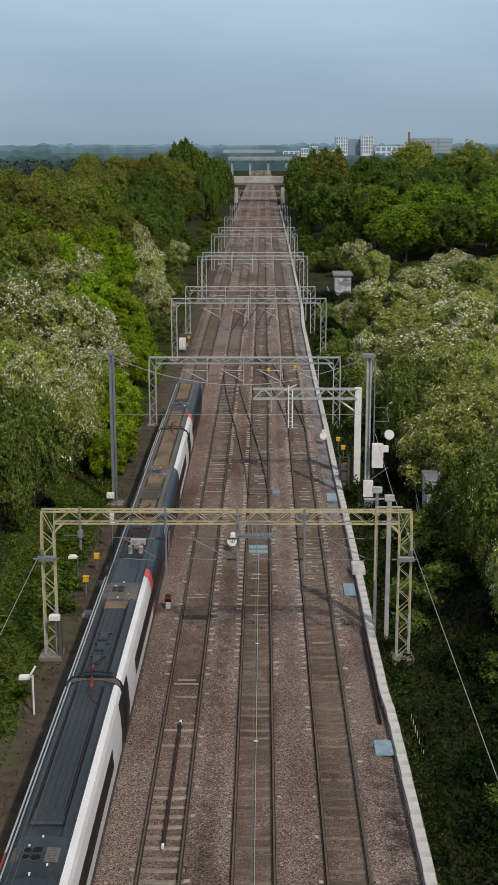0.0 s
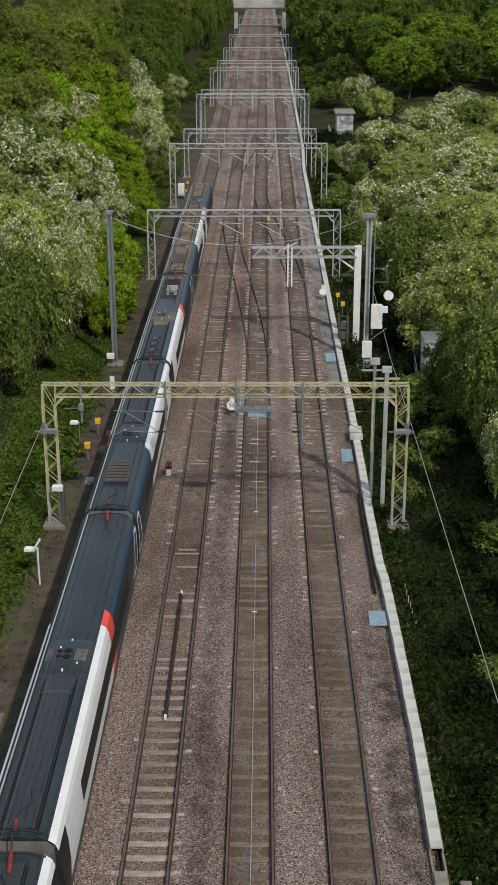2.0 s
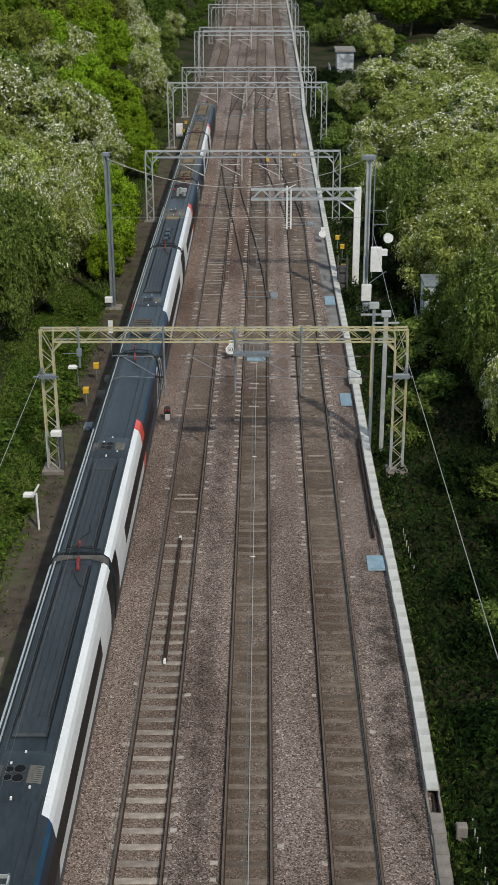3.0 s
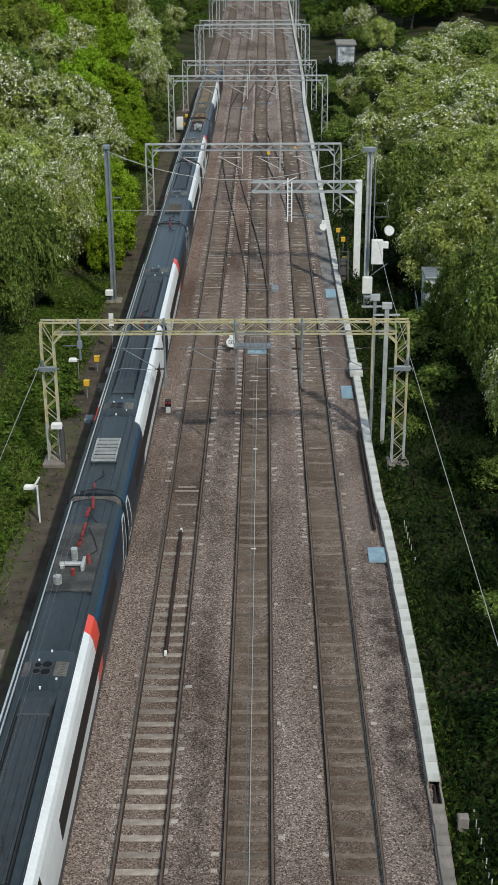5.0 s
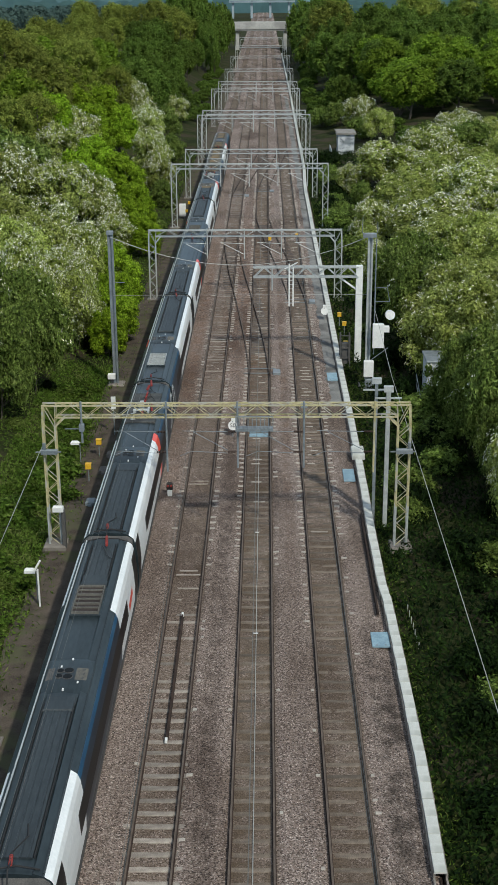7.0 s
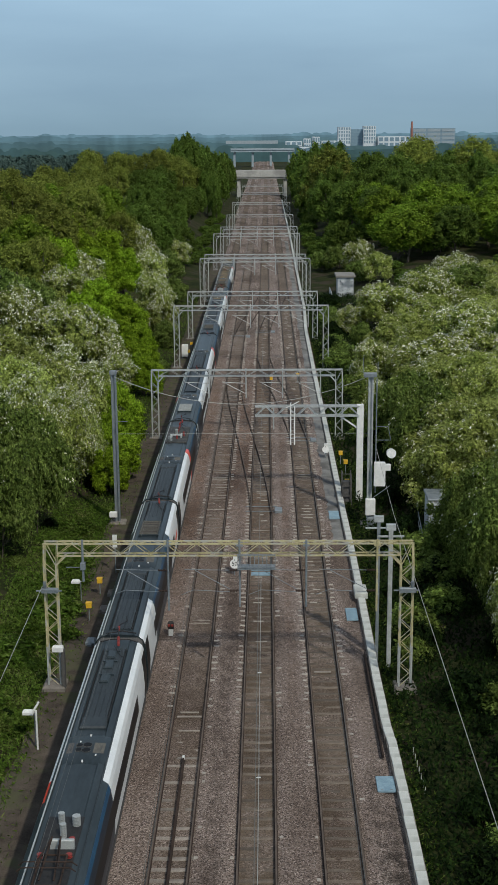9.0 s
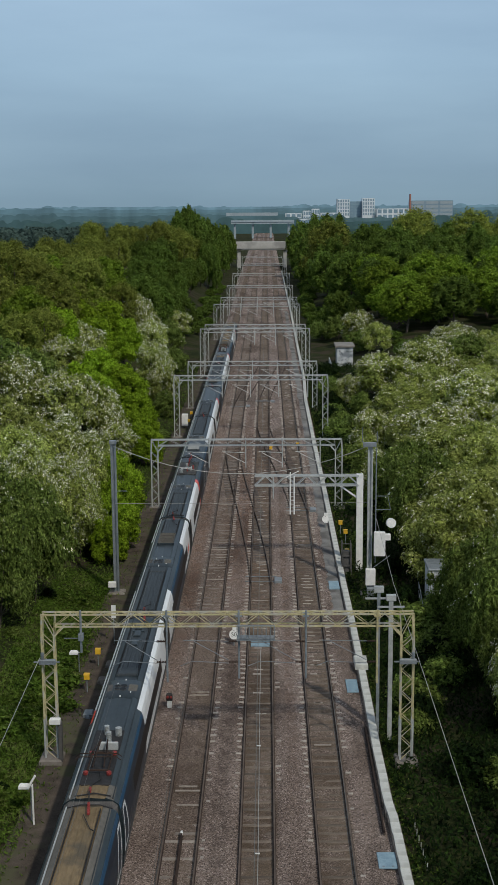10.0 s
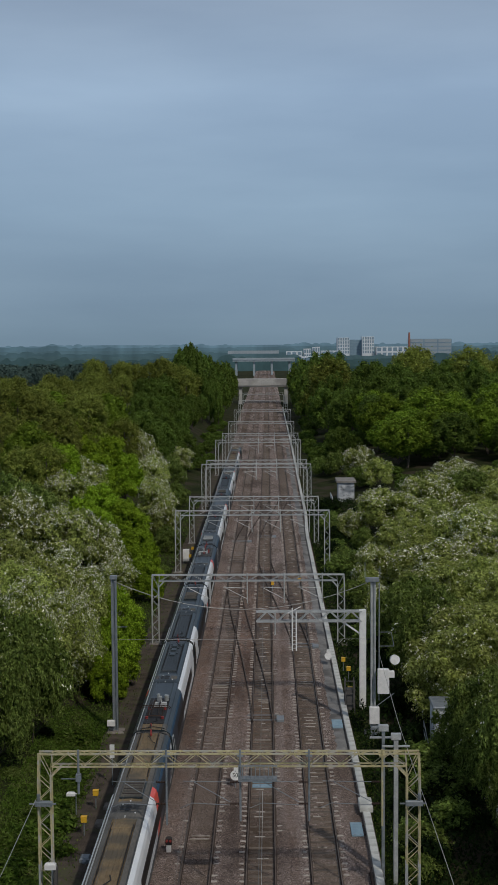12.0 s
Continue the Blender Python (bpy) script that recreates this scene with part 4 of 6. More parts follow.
cess_lamp(-10.45, 54.6, 1.25, "low lineside lamp post with a white head")
cess_lamp(-9.75 - 1.2, 73.2, 0.9, "low lineside lamp post with a white head")
t = thing("marker_post", "slim white post with a slanting white board", "post", "marker posts")
part("post", Geo().box(-10.33, -10.26, 54.2, 54.27, -0.6, 1.5), M["white"], t)
part("board", Geo().bar((-10.5, 54.2, 1.35), (-10.15, 54.2, 1.95), 0.09, 4), M["white"], t)
t = thing("marker_post", "slim post with a small white board", "post", "marker posts")
part("post", Geo().bar((-9.45, 78.5, -0.6), (-9.45, 78.5, 1.5), 0.07, 6), M["galv_dull"], t)
part("board", Geo().box(-9.6, -9.3, 78.45, 78.5, 1.3, 2.15), M["white"], t)
for x, y, m in ((-9.35, 71.8, "concrete_old"), (-9.2, 74.5, "concrete_old"), (-9.5, 66.8, "galv_dull")):
    g = Geo().box(x - 0.28, x + 0.28, y - 0.35, y + 0.35, -0.55, -0.2, cut=0.08)
    g.box(x - 0.12, x + 0.12, y - 0.5, y + 0.5, -0.55, -0.3, cut=0.05)
    mesh_thing("lineside_block", g, M[m], "small grey fitting on the cinder path", "block", "lineside blocks")
g = Geo()
for k in range(2):
    g.box(-10.15 - 0.05 * k, -9.8 - 0.05 * k, 41.0 + k * 1.05, 42.0 + k * 1.05, -0.5, -0.36, cut=0.03)
mesh_thing("concrete_slabs", g, M["concrete_old"], "row of broken old concrete slabs on the path", "slabs")

t = thing("relay_cabinet", "white lineside cabinet on short legs beside a gantry", "cabinet", "lineside cabinets")
part("case", Geo().box(-10.3, -9.5, 158.2, 158.8, -0.2, 1.3, cut=0.05), M["white"], t)
part("door", Geo().box(-10.2, -9.6, 158.16, 158.196, -0.1, 1.2), M["white"], t)
for x in (-10.2, -9.6):
    part("leg", Geo().box(x - 0.04, x + 0.04, 158.4, 158.6, -0.7, -0.2), M["galv_dull"], t)
for x, y in ((-9.3, 157.0), (-9.35, 163.0), (0.9, 139.0), (3.9, 141.0)):
    marker(x, y, "yellow plastic box on a short post by the track", h=0.7)
g = Geo()
v, f = [], []
for j, y in enumerate(np.arange(84, 330, 2.0)):
    w = 0.25 * noise.noise((3, y * 0.12, 0))
    for x, z in ((4.72 + w, -0.21), (4.85 + w, -0.135), (5.3, -0.15), (5.72, -0.15), (5.8, -0.2)):
        v.append((x, y, z - 0.03 + 0.02 * noise.noise((x * 2, y, 3))))
    if j:
        f += [((j - 1) * 5 + i, (j - 1) * 5 + i + 1, j * 5 + i + 1, j * 5 + i) for i in range(4)]
g.add(v, f)
mesh_thing("walkway", g, M["grit"], "grey grit walkway between track and cable trough", "path", kind="structure", smooth=True)

# bolts of a buried frame by the end of the trough
fr = thing("ground_frame", "low rusty frame with white-tipped pins in weeds", "frame")
g = Geo()
for k in (0, 1):
    g.box(6.75, 7.1, 32.6 - 3.3 * k, 32.9 - 3.3 * k, -0.6, 0.05, cut=0.04)
part("block", g, M["concrete_old"], fr)
g = Geo()
for i in range(8):
    g.bar((7.35 + 0.01 * i, 33.2 - 0.45 * i, -0.5), (7.35 + 0.01 * i, 33.2 - 0.45 * i, -0.1), 0.045, 6)
part("pin", g, M["concrete"], fr, "row of white-tipped pins")
fr = thing("ground_frame", "low rusty frame with white-tipped pins in weeds", "frame")
g = Geo()
for i in range(7):
    g.bar((7.15 + 0.02 * i, 53.8 - 0.6 * i, -0.5), (7.15 + 0.02 * i, 53.8 - 0.6 * i, -0.15), 0.04, 6)
part("pin", g, M["concrete"], fr, "row of white-tipped pins")

# switch fittings and scattered pale ties between the rails
rng = random.Random(8)
g = Geo()
for x, y in ((-0.0, 80.5), (0, 84), (0, 86.5), (-3.4, 69.0), (-3.4, 100.5), (0.2, 104), (3.4, 101), (3.4, 103.5), (3.4, 108), (3.4, 78.0), (3.4, 62.2), (-3.4, 55.5), (-3.4, 57), (0, 96.0)):
    for k in range(rng.randint(1, 2)):
        yy = y + k * 0.45
        g.box(x - rng.uniform(0.35, 0.66), x + rng.uniform(0.35, 0.66), yy - 0.05, yy + 0.05, -0.18, -0.13)
mesh_thing("tie_bars", g, M["sleeper"], "pale tie bars across the rails near the points", "tie bars", kind="stuff")
g = Geo()
for i in range(90):
    y = 26 + 110 * rng.random() ** 1.3
    x = rng.choice((-5.1, -1.75, -1.7, 1.7, -1.15, 1.15, 4.6, 2.2)) + rng.uniform(-0.35, 0.35)
    s = rng.uniform(0.015, 0.04)
    g.box(x - s, x + s, y - s * 1.2, y + s * 1.2, -0.2, -0.12 + rng.uniform(0, 0.03), cut=0.015)
mesh_thing("pale_stones", g, M["sleeper"], "scattered pale stones and clips on the ballast", "stones", kind="stuff")

# ---- sheds ----
sh = thing("trackside_hut", "grey rendered hut with a grey flat roof and scribbled walls", "hut")
g = Geo()
x0, x1, y0, y1, zb, zt = 12.55, 15.25, 217.0, 222.0, -1.2, 3.0
g.box(x0, x1, y0, y1, zb, zt)
part("wall", g, M["brick"], sh)
part("roof", Geo().box(x0 - 0.35, x1 + 0.3, y0 - 0.3, y1 + 0.3, zt + 0.004, zt + 0.35, cut=0.08), M["roof_felt"], sh)
g = Geo()
rng = random.Random(3)
for i in range(9):
    cx, cz = rng.uniform(x0 + 0.4, x1 - 0.5), rng.uniform(0.6, 2.4)
    for k in range(3):
        a = rng.uniform(0, 3.14)
        g.bar((cx, y0 - 0.02, cz), (cx + 0.4 * math.cos(a), y0 - 0.02, cz + 0.4 * math.sin(a)), 0.08, 4)
        cx += 0.12
part("scribble", g, M["galv_dull"], sh, "dark sprayed marks")
g = Geo().box(11.2, 11.3, 212, 219, -1.2, 1.1)
part("fence_panel", g, M["brick"], sh, "grey side wall")
hu = thing("lineside_cabin", "weathered grey cabin half hidden by bushes", "cabin")
part("wall", Geo().box(11.7, 13.4, 85.0, 87.5, -0.6, 2.45), M["brick"], hu)
part("roof", Geo().box(11.6, 13.5, 84.9, 87.6, 2.454, 2.6, cut=0.04), M["galv_dull"], hu)
g = Geo()
for z in (0.4, 1.0):
    g.bar((10.9, 82, z), (11.2, 87, z), 0.06, 6)
for y in (82, 84.5, 87):
    g.bar((10.9 + (y - 82) * 0.06, y, -0.6), (10.9 + (y - 82) * 0.06, y, 1.05), 0.06, 6)
mesh_thing("hand_rail", g, M["galv_dull"], "grey tubular handrail beside the cabin", "handrail")

# ---- bridges and far buildings ----
br = thing("road_bridge", "pale concrete road bridge crossing the railway", "bridge")
part("deck", Geo().box(-60, 50, 556, 566, 7.0, 8.9), M["bridge"], br)
part("parapet", Geo().box(-60, 50, 555.6, 556, 7.6, 10.4), M["bridge"], br, "pale solid parapet")
part("parapet", Geo().box(-60, 50, 566, 566.4, 7.6, 10.4), M["bridge"], br, "pale solid parapet")
for x in (-16, -11.5, 8.5, 14):
    part("pier", Geo().box(x - 0.7, x + 0.7, 557, 565, -1, 7.0), M["bridge"], br)
g = Geo()
br = thing("viaduct", "long pale far road viaduct across the railway", "bridge")
part("deck", Geo().box(-27, 22, 1000, 1012, 10.6, 12.6), M["haze_concrete"], br)
part("parapet", Geo().box(-27, 22, 999.5, 1000, 12.0, 13.4), M["haze_concrete"], br)
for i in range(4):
    part("pier", Geo().box(-25 + i * 14, -23.4 + i * 14, 1002, 1010, -1, 10.6), M["haze_concrete"], br)
part("second_deck", Geo().box(-40, 12, 1300, 1312, 13.5, 16.5), M["haze_concrete"], br)
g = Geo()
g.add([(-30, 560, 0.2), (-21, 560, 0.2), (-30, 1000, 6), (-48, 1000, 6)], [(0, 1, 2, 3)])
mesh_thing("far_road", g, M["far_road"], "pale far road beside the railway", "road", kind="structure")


def block_building(name, label, x0, x1, y, z1, rows, cols, wall, pane_mat, frac=0.6):
    t = thing(name, label, "building", "far buildings")
    part("wall", Geo().box(x0, x1, y, y + 25, 0, z1), M[wall], t)
    zb = z1 * 0.35
    pane = None
    for r in range(rows):
        for c in range(cols):
            w, h = (x1 - x0) / cols, (z1 - zb) / rows
            cx, cz = x0 + (c + 0.5) * w, zb + (r + 0.5) * h
            if pane is None:
                pane = Geo().box(-w * frac / 2, w * frac / 2, -0.25, -0.05, -h * 0.36, h * 0.36).mesh("window", M[pane_mat])
            ob = new("window", pane)
            ob.parent = t
            ob.matrix_basis = pose(cx, y, cz)


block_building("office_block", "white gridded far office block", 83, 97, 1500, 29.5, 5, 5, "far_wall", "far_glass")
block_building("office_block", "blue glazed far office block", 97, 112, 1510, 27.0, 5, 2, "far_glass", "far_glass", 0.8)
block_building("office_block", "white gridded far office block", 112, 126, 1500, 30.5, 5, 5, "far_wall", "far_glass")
block_building("office_block", "blue-grey glazed far office block", 168, 217, 1500, 27.5, 4, 3, "far_glass", "haze_concrete", 0.9)
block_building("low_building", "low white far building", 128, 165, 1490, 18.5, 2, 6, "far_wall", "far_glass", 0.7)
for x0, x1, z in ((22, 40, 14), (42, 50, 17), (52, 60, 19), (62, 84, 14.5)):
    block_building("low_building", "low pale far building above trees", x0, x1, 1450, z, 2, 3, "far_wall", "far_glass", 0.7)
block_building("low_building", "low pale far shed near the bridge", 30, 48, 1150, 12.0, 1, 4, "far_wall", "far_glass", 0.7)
t = thing("chimney", "thin tall red far chimney", "chimney")
part("stack", Geo().bar((166, 1490, 0), (166, 1490, 35), 3.0, 10, w2=2.2), M["far_red"], t)


# ---- the train ----
TRAIN_X, CAR, SPEED, GAP_AT = -6.85, 23.9, 14.25, 32.4      # the joint between two cars stands at GAP_AT at 5.5 s
HALF = [(1.28, 0.30), (1.34, 0.95), (1.365, 1.62), (1.31, 2.42), (1.235, 2.92), (1.15, 3.14), (1.06, 3.215), (0.94, 3.30), (0.62, 3.42), (0.57, 3.38), (0.0, 3.42)]
BAND = ["skirt", "low", "win", "up", "edge", "stripe", "rim", "shoulder", "step", "well"]
CAR_MATS = ["roof", "roof_in", "body_white", "body_red", "body_teal", "teal_edge", "glass", "skirt", "dust", "dust_grey", "galv_dull"]
SLOT = {k: i for i, k in enumerate(CAR_MATS)}


def band_slot(band, kind, brown, win, end):
    if band == "skirt":
        return SLOT["skirt"]
    if end and kind == "white" and band in ("low", "win", "up"):
        return SLOT["glass"]
    if band == "win":
        return SLOT["glass"] if win else SLOT["body_teal" if kind == "teal" else "body_white"]
    if band == "low" or band == "up":
        return SLOT[{"white": "body_white", "red": "body_red", "teal": "body_teal"}[kind]]
    if band == "edge":
        return SLOT[{"white": "body_white", "red": "body_red", "teal": "teal_edge"}[kind]]
    if band == "stripe":
        return SLOT[{"white": "body_white", "red": "body_red", "teal": "roof"}[kind]]
    if band == "well" or band == "step":
        return SLOT["dust" if brown else "roof"]
    return SLOT["dust_grey" if brown else "roof"]


def kind_at(spans, y):
    for a, b, k in spans:
        if a <= y < b:
            return k
    return "teal"


def car_body(spec):
    """The shell, swept along the car; its paint changes at the marks of the livery."""
    ends = [0.32, CAR - 0.32]
    cuts = set(ends)
    for side in ("right", "left"):
        for a, b, _ in spec[side]:
            cuts |= {a, b}
    cuts |= {1.55, 4.4, CAR - 4.4, CAR - 1.55}
    nose = spec.get("nose")
    if nose:
        cuts |= {CAR - 4.5 + 0.45 * i for i in range(10)}
    ys = sorted(y for y in cuts if ends[0] <= y <= ends[1])
    g = Geo()
    ring = [(x, z) for x, z in HALF] + [(-x, z) for x, z in reversed(HALF[:-1])]
    n = len(ring)
    for y in ys:
        k = 1.0
        if nose and y > CAR - 4.5:
            t = (y - (CAR - 4.5)) / 4.2
            k = math.sqrt(max(0.03, 1 - t ** 2.4))
        for x, z in ring:
            g.v.append((x * (0.45 + 0.55 * k), y, 0.3 + (z - 0.3) * (0.35 + 0.65 * k) if nose else z))
    brown = spec.get("brown")
    for j in range(len(ys) - 1):
        ym = (ys[j] + ys[j + 1]) / 2
        for i in range(n - 1):
            right = i < len(BAND)
            band = BAND[i] if right else BAND[2 * len(BAND) - 1 - i]
            if band == "rim":
                band = "stripe" if right else "shoulder"
            kind = kind_at(spec["right" if right else "left"], ym)
            isb = brown and brown[0] <= ym <= brown[1]
            slot = band_slot(band, kind, isb, 4.4 < ym < CAR - 4.4, not 1.55 < ym < CAR - 1.55)
            if nose and ym > CAR - 3.2 and band not in ("skirt",):
                slot = SLOT["roof"]
            g.f.append((j * n + i, (j + 1) * n + i, (j + 1) * n + i + 1, j * n + i + 1))
            g.m.append(slot)
    for j in (0, len(ys) - 1):
        q = tuple(j * n + i for i in range(n))
        g.f.append(q if j == 0 else q[::-1])
        g.m.append(SLOT["roof"])
    return g


def side_x(z):
    """How far out the car's side is at the height z."""
    for (x0, z0), (x1, z1) in zip(HALF, HALF[1:]):
        if z0 <= z <= z1:
            return x0 + (x1 - x0) * (z - z0) / (z1 - z0)
    return HALF[0][0]


def painted(pts, w, closed=True):
    """Paint lines w wide on the car's right side, through points (y, z)."""
    g = Geo()
    for (a, b), (c, d) in zip(pts, (pts[1:] + pts[:1]) if closed else pts[1:]):
        ln = math.hypot(c - a, d - b)
        ny, nz = -(d - b) / ln * w / 2, (c - a) / ln * w / 2
        v = []
        for i in range(9):
            y, z = a + (c - a) * i / 8, b + (d - b) * i / 8
            for k in (-1, 1):
                v.append((side_x(z + k * nz) + 0.008, y + k * ny, z + k * nz))
        g.add(v, [(2 * i, 2 * i + 2, 2 * i + 3, 2 * i + 1) for i in range(8)])
    return g


def ribbed(car, name, mat, p, q, r, n, label):
    g = Geo()
    insulator(g, p, q, r, n)
    return part(name, g, M[mat], car, label)


def build_car(index, spec):
    car = thing("train_car", spec["label"], "railway car", "cars of the passenger train")
    mats = [M[k] for k in CAR_MATS]
    part("body", car_body(spec), mats, car)
    # corridor connection and the dark end
    if not spec.get("nose"):
        g = Geo()
        for k in range(12):
            y, o = CAR - 0.33 + 0.06 * k, 0.05 * (k % 2)
            g.v += [(-1.08 - o, y, 0.7), (-1.08 - o, y, 3.08), (-0.9, y, 3.22 + o), (0.9, y, 3.22 + o), (1.08 + o, y, 3.08), (1.08 + o, y, 0.7)]
            if k:
                b = 6 * (k - 1)
                g.f += [(b + i, b + i + 1, b + i + 7, b + i + 6) for i in range(5)]
                g.m += [0] * 5
        part("gangway", g, M["skirt"], car, "dark corridor bellows")
        g = Geo()
        ribbed(car, "insulator", "red", (0.15, CAR - 1.5, 3.62), (0.05, CAR - 0.6, 3.66), 0.065, 9, "red ribbed insulator")
        ribbed(car, "insulator", "red", (-0.05, CAR + 0.45, 3.62), (-0.1, CAR + 0.9, 3.6), 0.06, 6, "red ribbed insulator")
        g = Geo()
        g.line([(0.05, CAR - 0.6, 3.68), (0.0, CAR - 0.1, 3.9), (-0.05, CAR + 0.45, 3.66), (-0.12, CAR + 1.0, 3.62), (0.22, CAR + 1.9, 3.52), (0.1, CAR + 2.5, 3.5)], 0.05, 6)
        part("jumper_cable", g, M["black"], car, "black roof cable between cars")
        g = Geo()
        g.line([(-0.9, CAR - 0.45, 3.36), (-0.3, CAR - 0.5, 3.52), (0.5, CAR - 0.5, 3.52), (1.0, CAR - 0.45, 3.34)], 0.06, 6)
        part("roof_hoop", g, M["black"], car, "black hoop across the car end")
        g = Geo()
        g.line([(-0.7, CAR + 0.5, 3.4), (0.1, CAR + 0.55, 3.52), (0.8, CAR + 0.5, 3.42)], 0.06, 6)
        part("roof_hoop", g, M["black"], car, "black hoop across the car end")
        g = Geo()
        g.line([(-0.05, CAR - 1.5, 3.6), (0.35, CAR - 2.5, 3.52), (0.5, CAR - 2.6, 3.5)], 0.04, 6)
        part("jumper_cable", g, M["black"], car, "black roof cable between cars")
    # gutters along the roof edge
    end = CAR - (5 if spec.get("nose") else 0.4)
    part("gutter", Geo().box(-0.925, -0.875, 0.4, end, 3.345, 3.395), M["galv"], car, "thin pale roof gutter")
    part("gutter", Geo().box(0.885, 0.915, 0.4, end, 3.345, 3.385), M["roof_in"], car, "thin dark roof gutter")
    # long ribbed well covers
    for a, b in spec.get("wells", ()):
        g = Geo()
        prof = [(-0.5, 3.40), (-0.48, 3.45)]
        for k in (-0.36, -0.12, 0.12, 0.36):
            prof += [(k - 0.035, 3.452), (k - 0.02, 3.482), (k + 0.02, 3.482), (k + 0.035, 3.452)]
        prof += [(0.48, 3.45), (0.5, 3.40)]
        m = len(prof)
        g.add([(x, y, z) for y in (a, b) for x, z in prof], [(i, i + 1, m + i + 1, m + i) for i in range(m - 1)] + [tuple(range(m - 1, -1, -1)), tuple(range(m, 2 * m))])
        part("roof_cover", g, M["dust" if spec.get("brown") and spec["brown"][0] <= a + 0.1 and b <= spec["brown"][1] + 0.1 else "roof_in"], car, "long ribbed roof cover")
        for x in (-0.56, 0.53):
            part("cover_edge", Geo().box(x, x + 0.03, a, b, 3.40, 3.49), M["black"], car)
        for fan in spec.get("fans", ())[:1]:
            e = b if fan > b else a
            part("fairing", Geo().box(-0.56, 0.56, e - 0.5, e + 0.5, 3.40, 3.505, cut=0.07), M["dust" if spec.get("brown") and spec["brown"][1] > 20 else "roof_in"], car, "smooth rounded end of the roof cover")
    for a in spec.get("fans", ()):
        g = Geo()
        prof = [(-0.93, 3.31), (-0.86, 3.40), (-0.60, 3.47), (0.0, 3.49), (0.60, 3.47), (0.86, 3.40), (0.93, 3.31)]
        m = len(prof)
        for y, low in ((a - 1.25, 0.09), (a - 0.95, 0.0), (a + 0.95, 0.0), (a + 1.25, 0.09)):
            g.v += [(x, y, z - low) for x, z in prof]
        for j in range(3):
            for i in range(m - 1):
                g.f.append((j * m + i, j * m + i + 1, (j + 1) * m + i + 1, (j + 1) * m + i))
                g.m.append(0)
        part("hatch", g, M["dust_grey" if spec.get("brown") and spec["brown"][1] > 20 else "roof"], car, "low domed roof hatch", smooth=True)
        for x, y in ((-0.30, 0.19), (-0.30, -0.19), (0.02, 0.22), (0.02, -0.22)):
            rim = part("fan", Geo().disc((x, a + y, 3.49), (0, 0, 1), 0.17 if x > -0.1 else 0.13, 0.05, 16), M["glass"], car, "round black fan opening")
            part("rim", Geo().disc((x, a + y, 3.483), (0, 0, 1), 0.19 if x > -0.1 else 0.15, 0.05, 16), M["skirt"], rim)
        for x0, x1, mt in ((0.30, 0.74, "dust_grey"), (-0.78, -0.52, "skirt")):
            g = Geo()
            for k in range(9):
                y = a - 0.42 + 0.095 * k
                g.add([(x0, y, 3.49 if x0 > 0 else 3.43), (x1, y, 3.45 if x0 > 0 else 3.48), (x1, y + 0.055, 3.47 if x0 > 0 else 3.50), (x0, y + 0.055, 3.51 if x0 > 0 else 3.45)], [(0, 1, 2, 3)])
            tagged(part("louvre", g, M[mt], car, "small slatted louvre"), kind="stuff")
        for x, y in ((0.05, 1.05), (-0.02, -1.1), (0.45, -0.62), (-0.3, 0.5)):
            part("lifting_eye", Geo().box(x - 0.03, x + 0.03, a + y - 0.045, a + y + 0.045, 3.44, 3.515), M["white"], car, "small white lifting mark")
    for a in spec.get("pods", ()):
        for k in (0, 1.5, 2.7):
            part("roof_pod", Geo().box(-0.28, 0.12, a + k, a + k + 0.75, 3.42, 3.56, cut=0.05), M["roof"], car, "small dark roof housing")
            part("roof_strap", Geo().box(-0.4, 0.28, a + k + 0.8, a + k + 0.9, 3.42, 3.52), M["roof"], car)
    for a in spec.get("grilles", ()):
        g = Geo()
        g.box(-0.62, 0.62, a, a + 2.5, 3.40, 3.50, cut=0.03)
        part("grille_tray", g, M["roof"], car)
        g = Geo()
        for x in (-0.56, 0.52):
            g.box(x, x + 0.05, a + 0.05, a + 2.45, 3.5, 3.62)
        for k in range(7):
            g.box(-0.56, 0.57, a + 0.055 + k * 0.39, a + 0.09 + k * 0.39, 3.5, 3.62)
        if not spec.get("bright"):
            for k in range(3):
                part("grille_panel", Geo().box(-0.5, 0.5, a + 0.12 + k * 0.78, a + 0.80 + k * 0.78, 3.501, 3.55, cut=0.02), M["grille_brown"], car, "dark brown grille panel")
        part("roof_grille", g, M["galv" if spec.get("bright") else "dust_grey"], car, "slatted metal resistor grille")
    if "panel" in spec:
        a = spec["panel"]
        part("roof_panel", Geo().box(-0.84, 0.88, a - 0.4, a + 5.0, 3.36, 3.475, cut=0.03), M["panel_grey"], car, "grey equipment panel")
        g = Geo()
        ribbed(car, "bushing", "galv", (-0.05, a + 1.9, 3.45), (-0.05, a + 1.9, 4.0), 0.13, 7, "pale ribbed bushing")
        ribbed(car, "bushing", "galv", (-0.45, a + 0.1, 3.45), (-0.45, a + 0.1, 3.8), 0.16, 5, "pale ribbed bushing")
        g.box(-0.55, 0.40, a + 1.25, a + 1.42, 3.58, 3.68, cut=0.02)
        g.box(0.30, 0.42, a + 1.0, a + 1.8, 3.46, 3.70, cut=0.02)
        g.box(-0.52, -0.36, a + 1.2, a + 1.48, 3.46, 3.62, cut=0.02)
        part("switch_frame", g, M["galv"], car, "pale switch frame")
